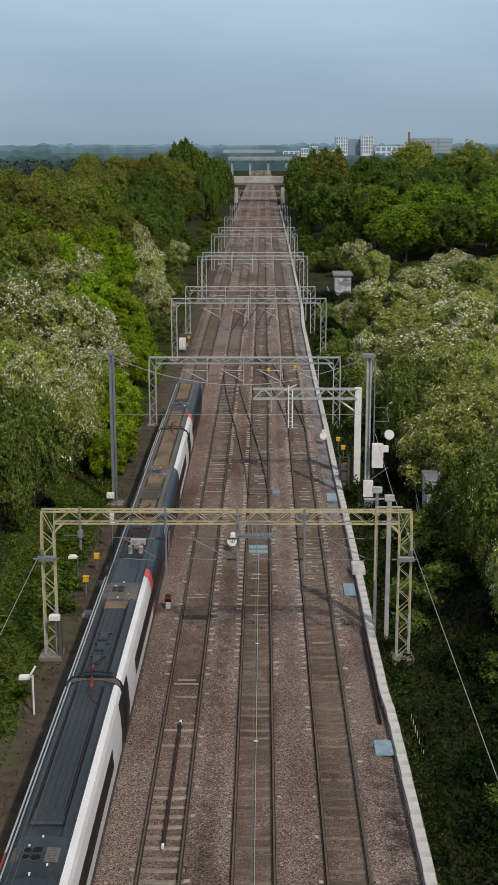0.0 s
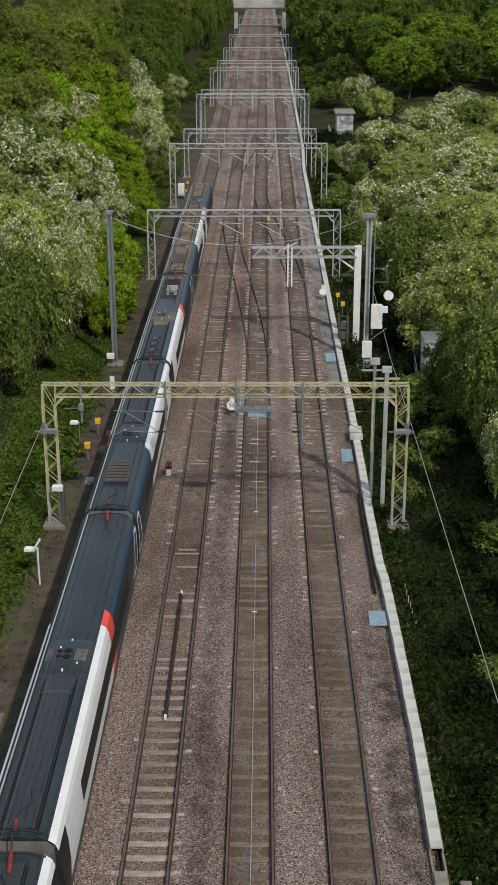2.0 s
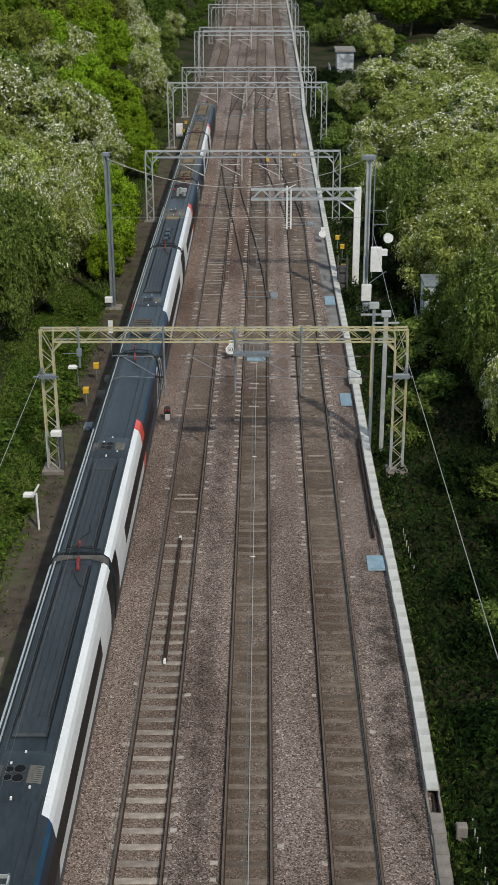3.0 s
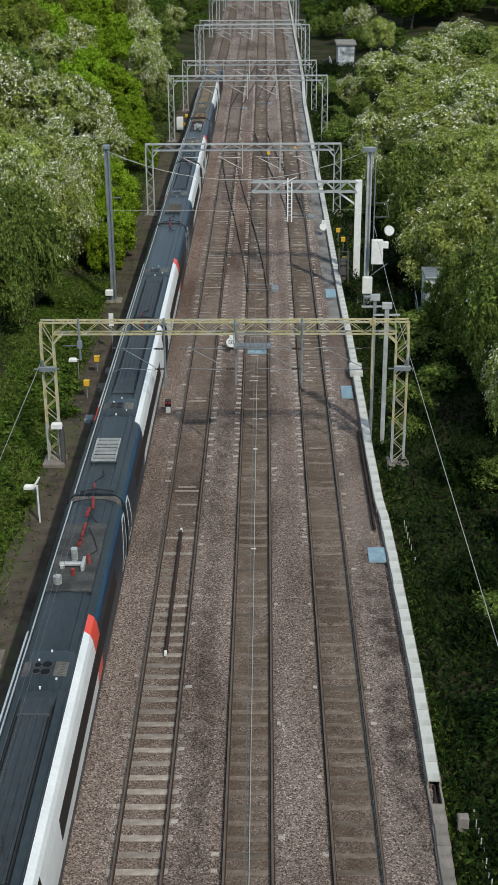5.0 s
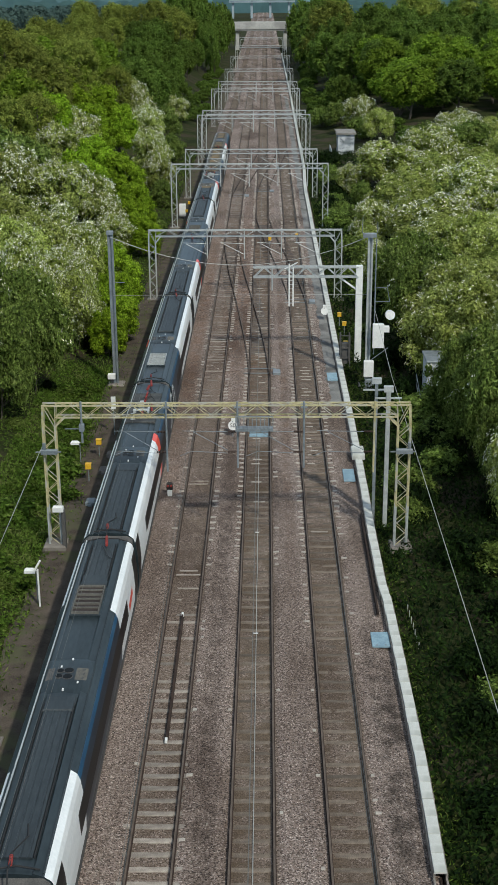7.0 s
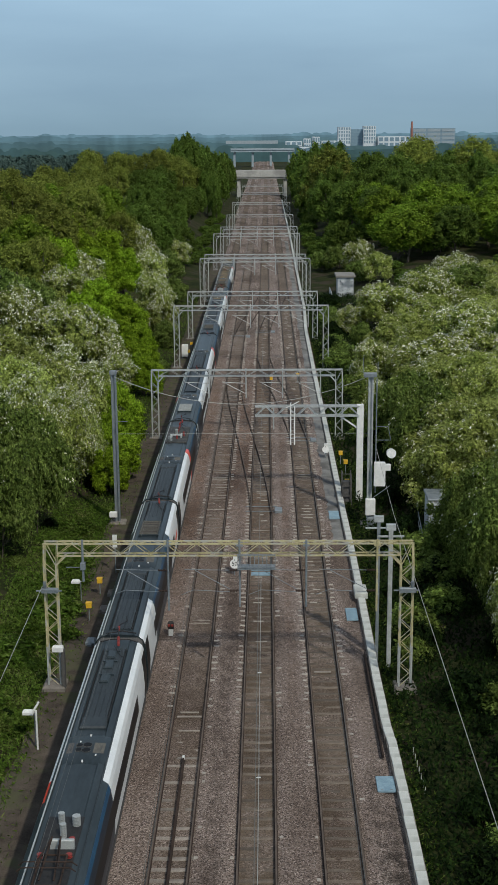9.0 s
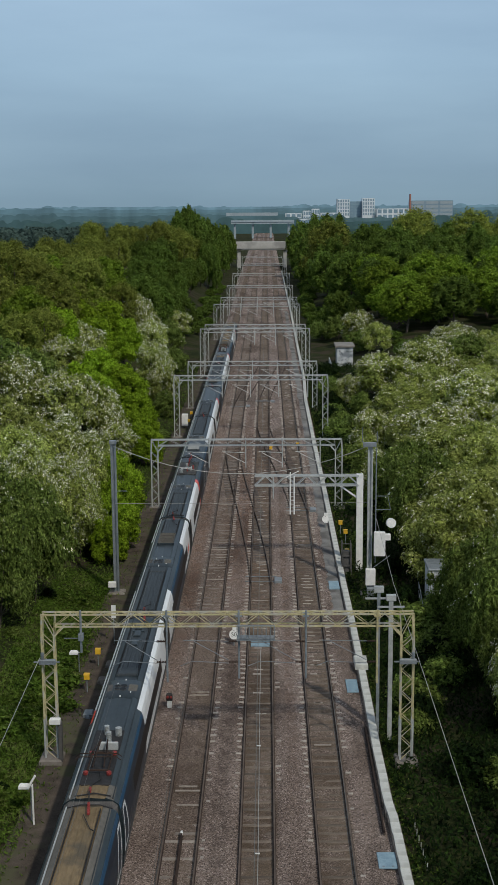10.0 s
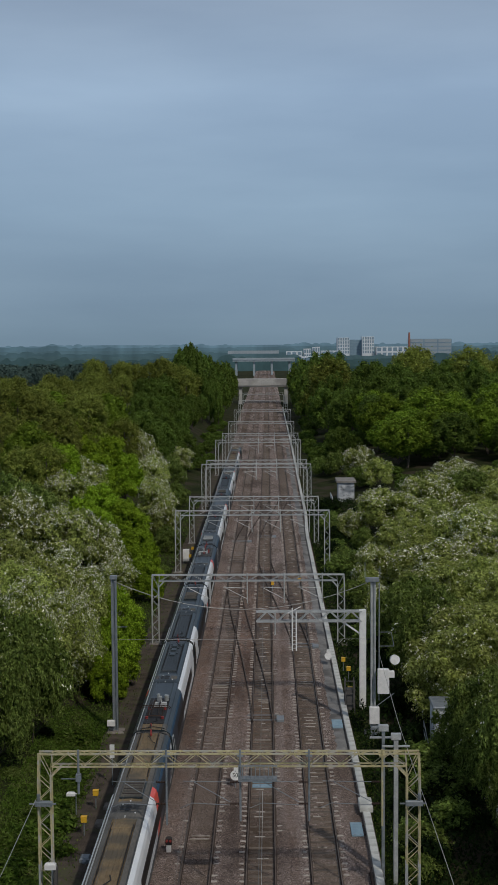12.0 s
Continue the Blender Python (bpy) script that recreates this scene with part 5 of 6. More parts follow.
        for p, q in (((-0.02, a + 2.9, 3.58), (0.02, a + 3.35, 3.62)), ((0.02, a + 3.6, 3.6), (0.03, a + 4.0, 3.62)), ((0.03, a + 4.2, 3.6), (0.04, a + 4.7, 3.62)), ((0.55, a + 1.6, 3.46), (0.52, a + 1.75, 3.82)), ((0.05, a + 0.7, 3.46), (0.05, a + 0.7, 3.75)), ((-0.05, a + 5.4, 3.58), (0.0, a + 6.1, 3.62))):
            ribbed(car, "insulator", "red", p, q, 0.075, 6, "red insulator")
        g = Geo().line([(0.0, a + 2.6, 4.0), (0.06, a + 3.3, 3.62), (0.12, a + 4.2, 3.66), (0.1, a + 5.0, 3.64)], 0.05, 6)
        g.line([(0.5, a + 1.7, 3.78), (0.75, a + 2.6, 3.5), (0.5, a + 3.6, 3.55), (0.2, a + 4.4, 3.6)], 0.04, 6)
        part("roof_cable", g, M["black"], car)
    if "panto" in spec:
        a, s = spec["panto"]
        part("roof_well", Geo().box(-0.66, 0.66, a, a + 5.6, 3.38, 3.46, cut=0.03), M["black"], car, "dark pantograph well")
        yy = lambda d: a + (d if s > 0 else 5.6 - d)
        g = Geo()
        for x in (-0.45, 0.45):
            g.bar((x, yy(1.0), 3.62), (x, yy(2.8), 3.62), 0.08, 6)
        for d in (1.0, 2.8):
            g.bar((-0.45, yy(d), 3.62), (0.45, yy(d), 3.62), 0.08, 6)
        for x in (-0.25, 0.25):
            g.bar((x, yy(1.2), 3.68), (x * 0.6, yy(3.4), 3.95), 0.07, 6)
            g.bar((x * 0.6, yy(3.4), 3.95), (x * 1.6, yy(1.4), 4.1), 0.05, 6)
        for d in (1.25, 1.6):
            g.bar((-0.8, yy(d), 4.12), (0.8, yy(d), 4.12), 0.05, 6)
            for e in (-1, 1):
                g.bar((e * 0.8, yy(d), 4.12), (e * 0.98, yy(d), 3.98), 0.05, 6)
        part("pantograph", g, M["rust"], car, "folded rusty pantograph")
        for x, d in ((-0.5, 0.9), (0.5, 0.9), (-0.5, 2.9), (0.5, 2.9), (0.45, 3.9)):
            ribbed(car, "insulator", "red", (x, yy(d), 3.42), (x, yy(d), 3.62), 0.11, 4, "red insulator")
        for x, d, top, r in ((0.1, 4.2, 4.0, 0.12), (0.45, 5.0, 3.85, 0.15), (-0.1, 5.1, 3.9, 0.12)):
            ribbed(car, "bushing", "galv", (x, yy(d), 3.45), (x, yy(d), top), r, 7, "pale ribbed bushing")
        part("switch_frame", Geo().box(-0.25, 0.6, yy(3.5) - 0.08, yy(3.5) + 0.08, 3.46, 3.8, cut=0.03), M["galv"], car, "pale switch frame")
    # marks painted on the side
    for a in spec.get("marks", ()):
        lean = 0.5 if a > CAR / 2 else -0.5
        g = painted([(a - 0.9, 1.0), (a + 0.5, 1.0), (a + 0.5 + lean, 2.75), (a - 0.2 + lean, 2.75)], 0.17)
        part("side_mark", g, M["body_white"], car, "white outlined mark on the side")
    for a in spec.get("red_doors", ()):
        g = painted([(a - 0.75, 1.75), (a + 0.75, 1.95)], 0.34, closed=False)
        part("side_flash", g, M["body_red"], car, "red flash on the side")
    # bogies
    for a in (3.6, CAR - 3.6):
        g = Geo()
        g.box(-1.2, 1.2, a - 1.7, a + 1.7, 0.35, 0.75, cut=0.1)
        bg = part("bogie", g, M["skirt"], car, "grey bogie frame")
        for y in (a - 1.35, a + 1.35):
            for s in (-1, 1):
                part("wheel", Geo().disc((s * RAIL, y, 0.42), (1, 0, 0), 0.42, 0.13, 20), M["rust"], bg)
    return car


W, R_, T = "white", "red", "teal"
near_white = dict(right=[(0, 13.3, W), (13.3, 14.5, R_)], left=[(0, 13.5, W)], fans=(10.7,), wells=((0.7, 8.6),), marks=(22.6,))
far_white = dict(right=[(8.6, CAR, W)], left=[(9.0, 10.8, R_), (10.8, CAR, W)], fans=(10.2,), wells=((12.6, 23.0),), grilles=(3.4,), marks=(1.4,))
CARS = {
    -4: dict(right=[(0, CAR, W)], left=[(0, CAR, W)], fans=(12,), wells=((14, 22),), brown=(0, CAR), label="white railway car with a brown dusty roof"),
    -3: dict(right=[(0, 13.0, W), (13.0, 14.4, R_)], left=[(0, 13.5, W)], fans=(10.7,), wells=((0.7, 8.6), (15.5, 23.2)), grilles=(12.3,), brown=(0, CAR), marks=(22.4,), label="dark teal and white railway car, brown dusty roof"),
    -2: dict(right=[(10.0, CAR, W)], left=[(8.5, 10.1, R_), (10.1, CAR, W)], fans=(12.3,), wells=((14.6, 22.4),), pods=(18.5,), brown=(0, 1.4), panto=(1.5, 1), marks=(1.4,), label="white and teal railway car with a folded pantograph"),
    -1: dict(right=[(0, 5.6, W), (16.8, CAR, W)], left=[(0, 5.6, W), (17.4, CAR, W)], fans=(11.4,), wells=((1.0, 9.4), (19.2, 23.0)), grilles=(16.0,), red_doors=(20.6,), label="white railway car with a teal middle and roof grille"),
    0: dict(near_white, panel=16.3, label="white railway car, orange-red tip, insulators on its roof"),
    1: dict(far_white, bright=True, label="teal and white railway car with a pale roof grille"),
    2: dict(near_white, label="white railway car with an orange-red tip and slate roof"),
    3: dict(far_white, label="teal and white railway car with a slatted roof grille"),
    4: dict(near_white, pods=(1.3,), panto=(16.0, -1), brown=(22.2, CAR), label="white railway car with red tip and pantograph well"),
    5: dict(right=[(12.0, CAR, W)], left=[(12.0, CAR, W)], fans=(10.2,), wells=((0.7, 8.6), (12.6, 23.0)), grilles=(3.4,), brown=(0, CAR), marks=(1.4,), label="dark teal railway car with a brown dusty roof"),
    6: dict(right=[(0, 5.0, W), (5.0, 6.4, R_)], left=[(0, 5.0, W)], fans=(9.0,), wells=((0.7, 7.4), (11.0, 18.5)), brown=(0, 19.0), nose=True, marks=(), label="leading railway car with a rounded dark nose"),
}
TRAIN = {k: build_car(k, spec) for k, spec in CARS.items()}


# ---- plants ----
def crown(rng, height, radius, base, lumps, sprays, per, length, width, droop, reach, bloom=0.0):
    """Leaves and blossom of one crown: an uneven heap of rounded boughs, each clad in sprays of leaves that reach out and hang."""
    half = 0.5 * (height - base)
    size, mid = np.array([radius, radius, half]), np.array([0, 0, base + half])
    u = np.linspace(-0.65, 1.0, lumps) + rng.uniform(-0.08, 0.08, lumps)
    a = np.arange(lumps) * 2.4 + rng.uniform(-0.5, 0.5, lumps)
    h = np.sqrt(np.clip(1 - u * u, 0.0, 1))
    lump_r = rng.uniform(0.72, 1.15, lumps) * 1.52 / math.sqrt(lumps)
    c = np.stack([np.cos(a) * h, np.sin(a) * h, np.clip(u, -0.6, 1)], axis=1) * (rng.uniform(0.76, 1.12, lumps) - lump_r)[:, None]
    c[-1] = (rng.uniform(-0.15, 0.15), rng.uniform(-0.15, 0.15), 1 - lump_r[-1])
    which = rng.choice(lumps, 3 * sprays, p=lump_r ** 2 / np.sum(lump_r ** 2))
    d = unit(rng.normal(size=(3 * sprays, 3)))
    p = c[which] + d * lump_r[which][:, None]
    inside = np.zeros(len(p), dtype=int)
    for k in range(lumps):
        inside += np.linalg.norm(p - c[k], axis=1) < lump_r[k] * 0.9
    ok = (inside == 0) & (p[:, 2] > -0.95) & (np.sum(d * unit(p), axis=1) > -0.1)
    p, d, which = p[ok][:sprays], d[ok][:sprays], which[ok][:sprays]
    n = len(p)
    nrm = unit(d / size)
    root = p * size + mid - nrm * reach * 0.35
    way = unit(nrm + 0.5 * rng.normal(size=(n, 3)) + np.array([0, 0, 0.2]))
    long_k = reach * rng.uniform(0.6, 1.35, (n, 1))
    flowering = rng.random(lumps) < min(0.9, 0.3 + bloom)
    in_flower = flowering[which] & (nrm[:, 2] > -0.25) & (rng.random(n) < bloom * 0.6)
    leaf, flower = [], []
    for i in range(per):
        t = (i + rng.random((n, 1))) / per
        q = root + way * long_k * t - np.array([0, 0, 1.0]) * droop * long_k * t * t + rng.normal(size=(n, 3)) * length * 0.25
        along = unit(way - np.array([0, 0, 2.0]) * droop * t)
        leaf.append(leaves(rng, q, nrm, length, width, 0, 0.38, along))
        if bloom:
            pick = in_flower & (rng.random(n) < 0.4 + 0.55 * t[:, 0])
            if pick.any():
                flower.append(leaves(rng, q[pick] + nrm[pick] * length * 0.55, nrm[pick], length * 0.72, width * 0.8, 0, 0.6, along[pick]))
    # the shaded inside, so that no daylight shows through the middle
    m = n // 2
    w = rng.choice(lumps, m)
    d = unit(rng.normal(size=(m, 3)))
    q = (c[w] + d * lump_r[w][:, None] * rng.uniform(0.45, 0.8, (m, 1))) * size + mid
    leaf.append(leaves(rng, q, d, length * 2.6, width * 3.0, 0))
    return np.concatenate(leaf), (np.concatenate(flower) if flower else None)


def trunk_geo(rng, height, radius, stems):
    g = Geo()
    for s in range(stems):
        a = rng.uniform(0, 6.28)
        p = Vector((0.25 * math.cos(a) * (stems > 1), 0.25 * math.sin(a) * (stems > 1), -0.6))
        d = Vector((0.18 * math.cos(a), 0.18 * math.sin(a), 1)) if stems > 1 else Vector((0.03, 0.02, 1))
        w = 0.07 * height / (1 + 0.5 * (stems - 1)) * 0.6
        for k in range(4):
            q = p + (d + Vector((rng.normal() * 0.1, rng.normal() * 0.1, 0))).normalized() * (height * 0.2)
            g.bar(p, q, w, 6, w2=w * 0.75)
            if k:
                for b in range(1 if stems > 1 else 2):
                    e = rng.uniform(0, 6.28)
                    t = p + Vector((math.cos(e) * radius * 0.6, math.sin(e) * radius * 0.6, height * 0.16))
                    g.bar(p, t, w * 0.5, 4, w2=w * 0.15)
            p, w = q, w * 0.75
    return g


def make_plant(name, label, category, group, seed, height, radius, base, lumps, sprays, per, length, width, mat, droop=0.3, reach=0.6, bloom=0.0, stems=1):
    rng = np.random.default_rng(seed)
    t = thing(name, label, category, group)
    leaf, flower = crown(rng, height, radius, base, lumps, sprays, per, length, width, droop, reach, bloom)
    part("trunk", trunk_geo(rng, height, radius, stems), M["bark"], t)
    part("crown", leaf_mesh("crown", leaf, M[mat]), None, t)
    if flower is not None:
        part("blossom", leaf_mesh("blossom", flower, M["blossom"]), None, t, "drooping white blossom")
    return t


HAW = "hawthorn bushes on the banks"
WOOD = "woodland trees"
L_HAW_A = "broad yellow-green hawthorn with sprays of cream blossom"
L_HAW_B = "hawthorn covered in white drooping blossom on the bank"
L_HAW_C = "dense green hawthorn with little blossom on the bank"
protos = {
    "haw_a": make_plant("hawthorn", L_HAW_A, "bush", HAW, 11, 7.0, 3.8, 0.0, 44, 1200, 5, 0.36, 0.16, "hawthorn", 0.3, 0.55, 0.34, 4),
    "haw_b": make_plant("hawthorn", L_HAW_B, "bush", HAW, 12, 6.5, 3.5, 0.0, 40, 1150, 5, 0.34, 0.15, "hawthorn", 0.35, 0.6, 1.35, 4),
    "haw_c": make_plant("hawthorn", L_HAW_C, "bush", HAW, 13, 6.5, 3.7, 0.0, 42, 1150, 5, 0.36, 0.17, "hawthorn_deep", 0.3, 0.55, 0.06, 4),
    "haw_a_near": make_plant("hawthorn", L_HAW_A, "bush", HAW, 14, 7.0, 3.8, 0.0, 52, 2500, 6, 0.23, 0.10, "hawthorn", 0.35, 0.55, 0.32, 4),
    "haw_b_near": make_plant("hawthorn", L_HAW_B, "bush", HAW, 15, 6.5, 3.5, 0.0, 46, 2400, 6, 0.23, 0.10, "hawthorn", 0.45, 0.65, 1.35, 4),
    "haw_c_near": make_plant("hawthorn", L_HAW_C, "bush", HAW, 16, 6.5, 3.7, 0.0, 50, 2500, 6, 0.23, 0.105, "hawthorn_deep", 0.35, 0.55, 0.14, 4),
    "maple": make_plant("field_maple", "fresh bright green young tree on the bank", "tree", "fresh green trees", 21, 7.5, 3.2, 0.0, 40, 2200, 4, 0.27, 0.17, "maple", 0.1, 0.4, 0.0, 3),
    "oak_a": make_plant("woodland_tree", "full green woodland tree", "tree", WOOD, 31, 15.0, 5.5, 1.0, 44, 1200, 3, 0.56, 0.36, "oak", 0.2, 0.8, 0.0, 1),
    "oak_b": make_plant("woodland_tree", "tall dense green woodland tree", "tree", WOOD, 32, 18.0, 5.4, 1.0, 46, 1250, 3, 0.62, 0.40, "oak", 0.2, 0.9, 0.0, 1),
    "olive": make_plant("woodland_tree", "olive-brown woodland tree just coming into leaf", "tree", WOOD, 33, 16.0, 5.4, 1.0, 44, 1300, 3, 0.50, 0.28, "olive", 0.0, 1.1, 0.0, 1),
    "lime": make_plant("woodland_tree", "light green rounded woodland tree", "tree", WOOD, 34, 14.0, 5.6, 1.0, 44, 1200, 3, 0.54, 0.36, "lime", 0.2, 0.8, 0.0, 1),
    "far_oak": make_plant("woodland_tree", "dark green woodland tree beside the far line", "tree", WOOD, 35, 15.0, 5.3, 0.5, 30, 650, 2, 0.9, 0.6, "oak", 0.2, 1.0, 0.0, 1),
    "thicket": make_plant("thicket_bush", "dense green thicket bush below the woods", "bush", "thicket bushes", 43, 7.0, 3.8, 0.0, 30, 500, 3, 0.5, 0.3, "oak", 0.3, 0.7, 0.0, 2),
    "nettle": make_plant("nettle_clump", "fresh green clump of nettles beside the path", "plant", "nettle clumps", 44, 1.0, 0.9, 0.0, 12, 300, 3, 0.17, 0.08, "grass", 0.2, 0.3, 0.0, 3),
    "scrub": make_plant("scrub_bush", "low scrub bush, its green darkened for bank-foot shade", "bush", "scrub bushes", 41, 2.2, 1.5, 0.0, 14, 420, 4, 0.21, 0.12, "ivy", 0.3, 0.45, 0.0, 3),
    "scrub_b": make_plant("scrub_bush", "low fresh green scrub bush at the foot of the bank", "bush", "scrub bushes", 42, 2.0, 1.3, 0.0, 14, 420, 4, 0.20, 0.11, "hawthorn_deep", 0.3, 0.45, 0.03, 3),
}
PLANT_TURN = random.Random(77)
used = set()


def plant(kind, x, y, height=None, wide=1.0, z=None):
    """Sets a plant of that kind on the ground at x, y, grown to a height."""
    base = {"haw_a": 7.0, "haw_b": 6.5, "haw_c": 6.5, "maple": 7.5, "oak_a": 15.0, "oak_b": 18.0, "olive": 16.0, "lime": 14.0, "far_oak": 15.0, "nettle": 1.0, "thicket": 7.0, "scrub": 2.2, "scrub_b": 2.0}[kind]
    if kind.startswith("haw") and y < 122:
        kind += "_near"
    k = (height or base) / base
    m = Matrix.Translation((x, y, (ground_z(x, y) if z is None else z) - 0.15)) @ Matrix.Rotation(PLANT_TURN.uniform(0, 6.28), 4, "Z") @ Matrix.Diagonal((k * wide, k * wide, k, 1))
    if kind in used:
        return copy_thing(protos[kind], m)
    used.add(kind)
    protos[kind].matrix_basis = m
    return protos[kind]


# the left bank
for row in (("haw_b", -26.8, 138, 7), ("haw_b", -22.2, 138, 7), ("haw_b", -19.9, 141, 6.3), ("haw_b", -17.3, 139, 5.2, .9),
            ("haw_b", -15.4, 134, 4.2, .9), ("maple", -20.4, 160, 8), ("maple", -17.3, 158, 6.8), ("maple", -21.1, 149, 7),
            ("maple", -14.8, 147, 5.6), ("maple", -12.8, 135, 4.6), ("maple", -28.5, 191, 9.5), ("maple", -25.1, 197, 9),
            ("maple", -27.9, 172, 8.5), ("maple", -22.1, 197, 7.5), ("maple", -24.2, 180, 8), ("haw_b", -22.5, 227, 8, .8),
            ("haw_b", -19.2, 210, 7, .8), ("haw_b", -16.5, 193, 6.2, .8), ("haw_b", -14.1, 174, 5.4, .8), ("haw_c", -17.6, 231, 6),
            ("haw_c", -15.1, 209, 4.8), ("haw_c", -13.0, 167, 4), ("haw_b", -25.8, 175, 7), ("haw_b", -25.5, 163, 6.5),
            ("haw_b", -17.6, 259, 5), ("olive", -39.5, 202, 15), ("olive", -35.5, 199, 14), ("olive", -30.5, 186, 13),
            ("olive", -28.6, 191, 12), ("olive", -36.7, 183, 12), ("lime", -32.2, 175, 11), ("olive", -29.9, 155, 10),
            ("olive", -28.9, 167, 10), ("haw_c", -29.1, 143, 8), ("haw_c", -26.5, 145, 7.5), ("olive", -30.8, 221, 13),
            ("lime", -27.7, 235, 12), ("oak_a", -23.1, 240, 11), ("olive", -25.0, 224, 10.5), ("oak_a", -23.9, 239, 13),
            ("oak_a", -21.3, 256, 12), ("oak_a", -19.2, 261, 10.5), ("oak_a", -17.1, 275, 9), ("haw_c", -18.4, 86, 9, 0.8),
            ("haw_c", -16.0, 85, 6.6, 0.75), ("haw_c", -17.2, 79, 6.5, 0.75), ("haw_b", -16.4, 98, 7.5, 0.8), ("haw_b", -14.8, 99, 6.3, 0.72),
            ("haw_b", -18.0, 93, 7.8, 0.8), ("haw_b", -15.7, 110, 6.5), ("haw_a", -19.8, 109, 7.3), ("haw_b", -18.0, 111, 7),
            ("maple", -12.5, 110, 6.2, .8), ("maple", -12.2, 104, 5.2, .8), ("maple", -12.0, 101, 5, .9), ("maple", -12.0, 97, 3.8, .9),
            ("haw_a", -20.8, 103, 7.5), ("haw_a", -23.7, 116, 7),
            ("haw_c", -24, 64, 7)):
    plant(*row)
# the right bank
for row in (("haw_a", 16.9, 115, 6.5), ("haw_a", 19.7, 114, 6.5), ("haw_c", 13.1, 110, 5.4), ("haw_c", 13.9, 100, 6),
            ("haw_a", 15.2, 96, 7), ("haw_a", 17.2, 95, 7), ("haw_c", 12.2, 115, 4), ("haw_a", 14.0, 91, 6.5),
            ("haw_a", 15.7, 90, 7), ("haw_a", 18.4, 84, 7, 0.8), ("haw_c", 13.0, 81, 4, 0.8), ("haw_c", 14.2, 79, 5.2, 0.85),
            ("haw_c", 14.6, 74, 5.6, 0.85), ("haw_c", 15.6, 71, 6.3, 0.85), ("haw_b", 14.5, 63, 5.6, 0.8), ("haw_c", 14.2, 67, 4.6, 0.75),
            ("haw_c", 11.6, 260, 4.5), ("haw_c", 14.7, 255, 5.5), ("haw_b", 18.3, 242, 6), ("haw_a", 19.8, 224, 5.5),
            ("haw_c", 16.9, 229, 4.5),):
    plant(*row)
# one canopy of hawthorn farther along it
rng = random.Random(31)
for j in range(11):
    for i in range(5):
        y = 121 + 7.6 * j + rng.uniform(-2.2, 2.2)
        x = 12.4 + 0.012 * (y - 120) + 5.2 * i + rng.uniform(-1.5, 1.5)
        h = rng.uniform(4.8, 6.4) - (1.2 if i == 0 else 0)
        if i == 0 and y > 178:
            continue
        white = 0.4 if (y > 170 or i < 2) else 0.12
        plant("haw_c" if rng.random() < 0.12 else ("haw_b" if rng.random() < white else "haw_a"), x, y, h, rng.uniform(1.15, 1.4) if i else 0.9)
# tall trees out of view beside the camera, right of the railway, added to shade the foot of the bank
for row in (("oak_a", 13.8, 2, 13, 0.8), ("oak_a", 14.0, 13, 13, 0.75), ("oak_a", 14.2, 25, 13, 0.7), ("oak_a", 15.2, 36, 12, 0.7), ("oak_a", 15.8, 47, 11, 0.7), ("oak_b", 18.5, 20, 14, 0.8), ("oak_a", 18.5, 30, 15), ("oak_b", 19, 42, 15, 0.9), ("oak_a", 20.5, 52, 13, 0.9)):
    plant(*row)
# scrub along both feet
rng = random.Random(9)
for i in range(40):
    y = 24 + 90 * rng.random()
    plant("scrub" if rng.random() < 0.7 else "scrub_b", rng.uniform(8.2, 13.0), y, rng.uniform(0.9, 2.2), rng.uniform(0.9, 1.4))
plant("scrub_b", 8.4, 64.8, 1.9, 0.9)
plant("scrub_b", 8.9, 68.0, 2.2, 1.0)
plant("scrub", 9.2, 84.0, 2.6, 1.0)
plant("scrub_b", 10.2, 80.0, 3.0, 1.0)
plant("scrub_b", 12.4, 83.2, 2.6, 1.1)
plant("scrub_b", 11.6, 76.5, 2.4, 1.2)
plant("scrub_b", 11.0, 72.0, 2.0, 1.2)
plant("scrub_b", 12.2, 58.0, 2.0, 1.1)
plant("scrub_b", 12.4, 49.5, 1.8, 1.2)
for i in range(30):
    y = 34 + 120 * rng.random()
    plant("scrub" if rng.random() < 0.5 else "scrub_b", rng.uniform(-17, -12.2), y, rng.uniform(0.7, 1.8), rng.uniform(0.9, 1.5))
for i in range(34):
    y = 112 + 96 * rng.random()
    plant(rng.choice(("scrub_b", "scrub", "scrub_b")), rng.uniform(8.6, 11.4), y, rng.uniform(1.6, 3.0), rng.uniform(0.9, 1.3))
for i in range(60):
    y = 27 + 62 * rng.random() ** 1.2
    plant("nettle", rng.uniform(-14.0, -11.5), y, rng.uniform(0.45, 1.1), rng.uniform(0.9, 1.5))
# woods
rng = random.Random(4)


def wood(x0, x1, y0, y1, step, kinds, h0, h1, wide=1.0, rise=0.0):
    """Trees on an uneven grid; rise: how much taller they get towards the back."""
    nx, ny = max(1, round((x1 - x0) / step)), max(1, round((y1 - y0) / step))
    for i in range(nx):
        for k in range(ny):
            x = x0 + (x1 - x0) * (i + 0.5 + rng.uniform(-0.38, 0.38)) / nx
            y = y0 + (y1 - y0) * (k + 0.5 + rng.uniform(-0.38, 0.38)) / ny
            plant(rng.choice(kinds), x, y, rng.uniform(h0, h1) + rise * (y - y0), wide)


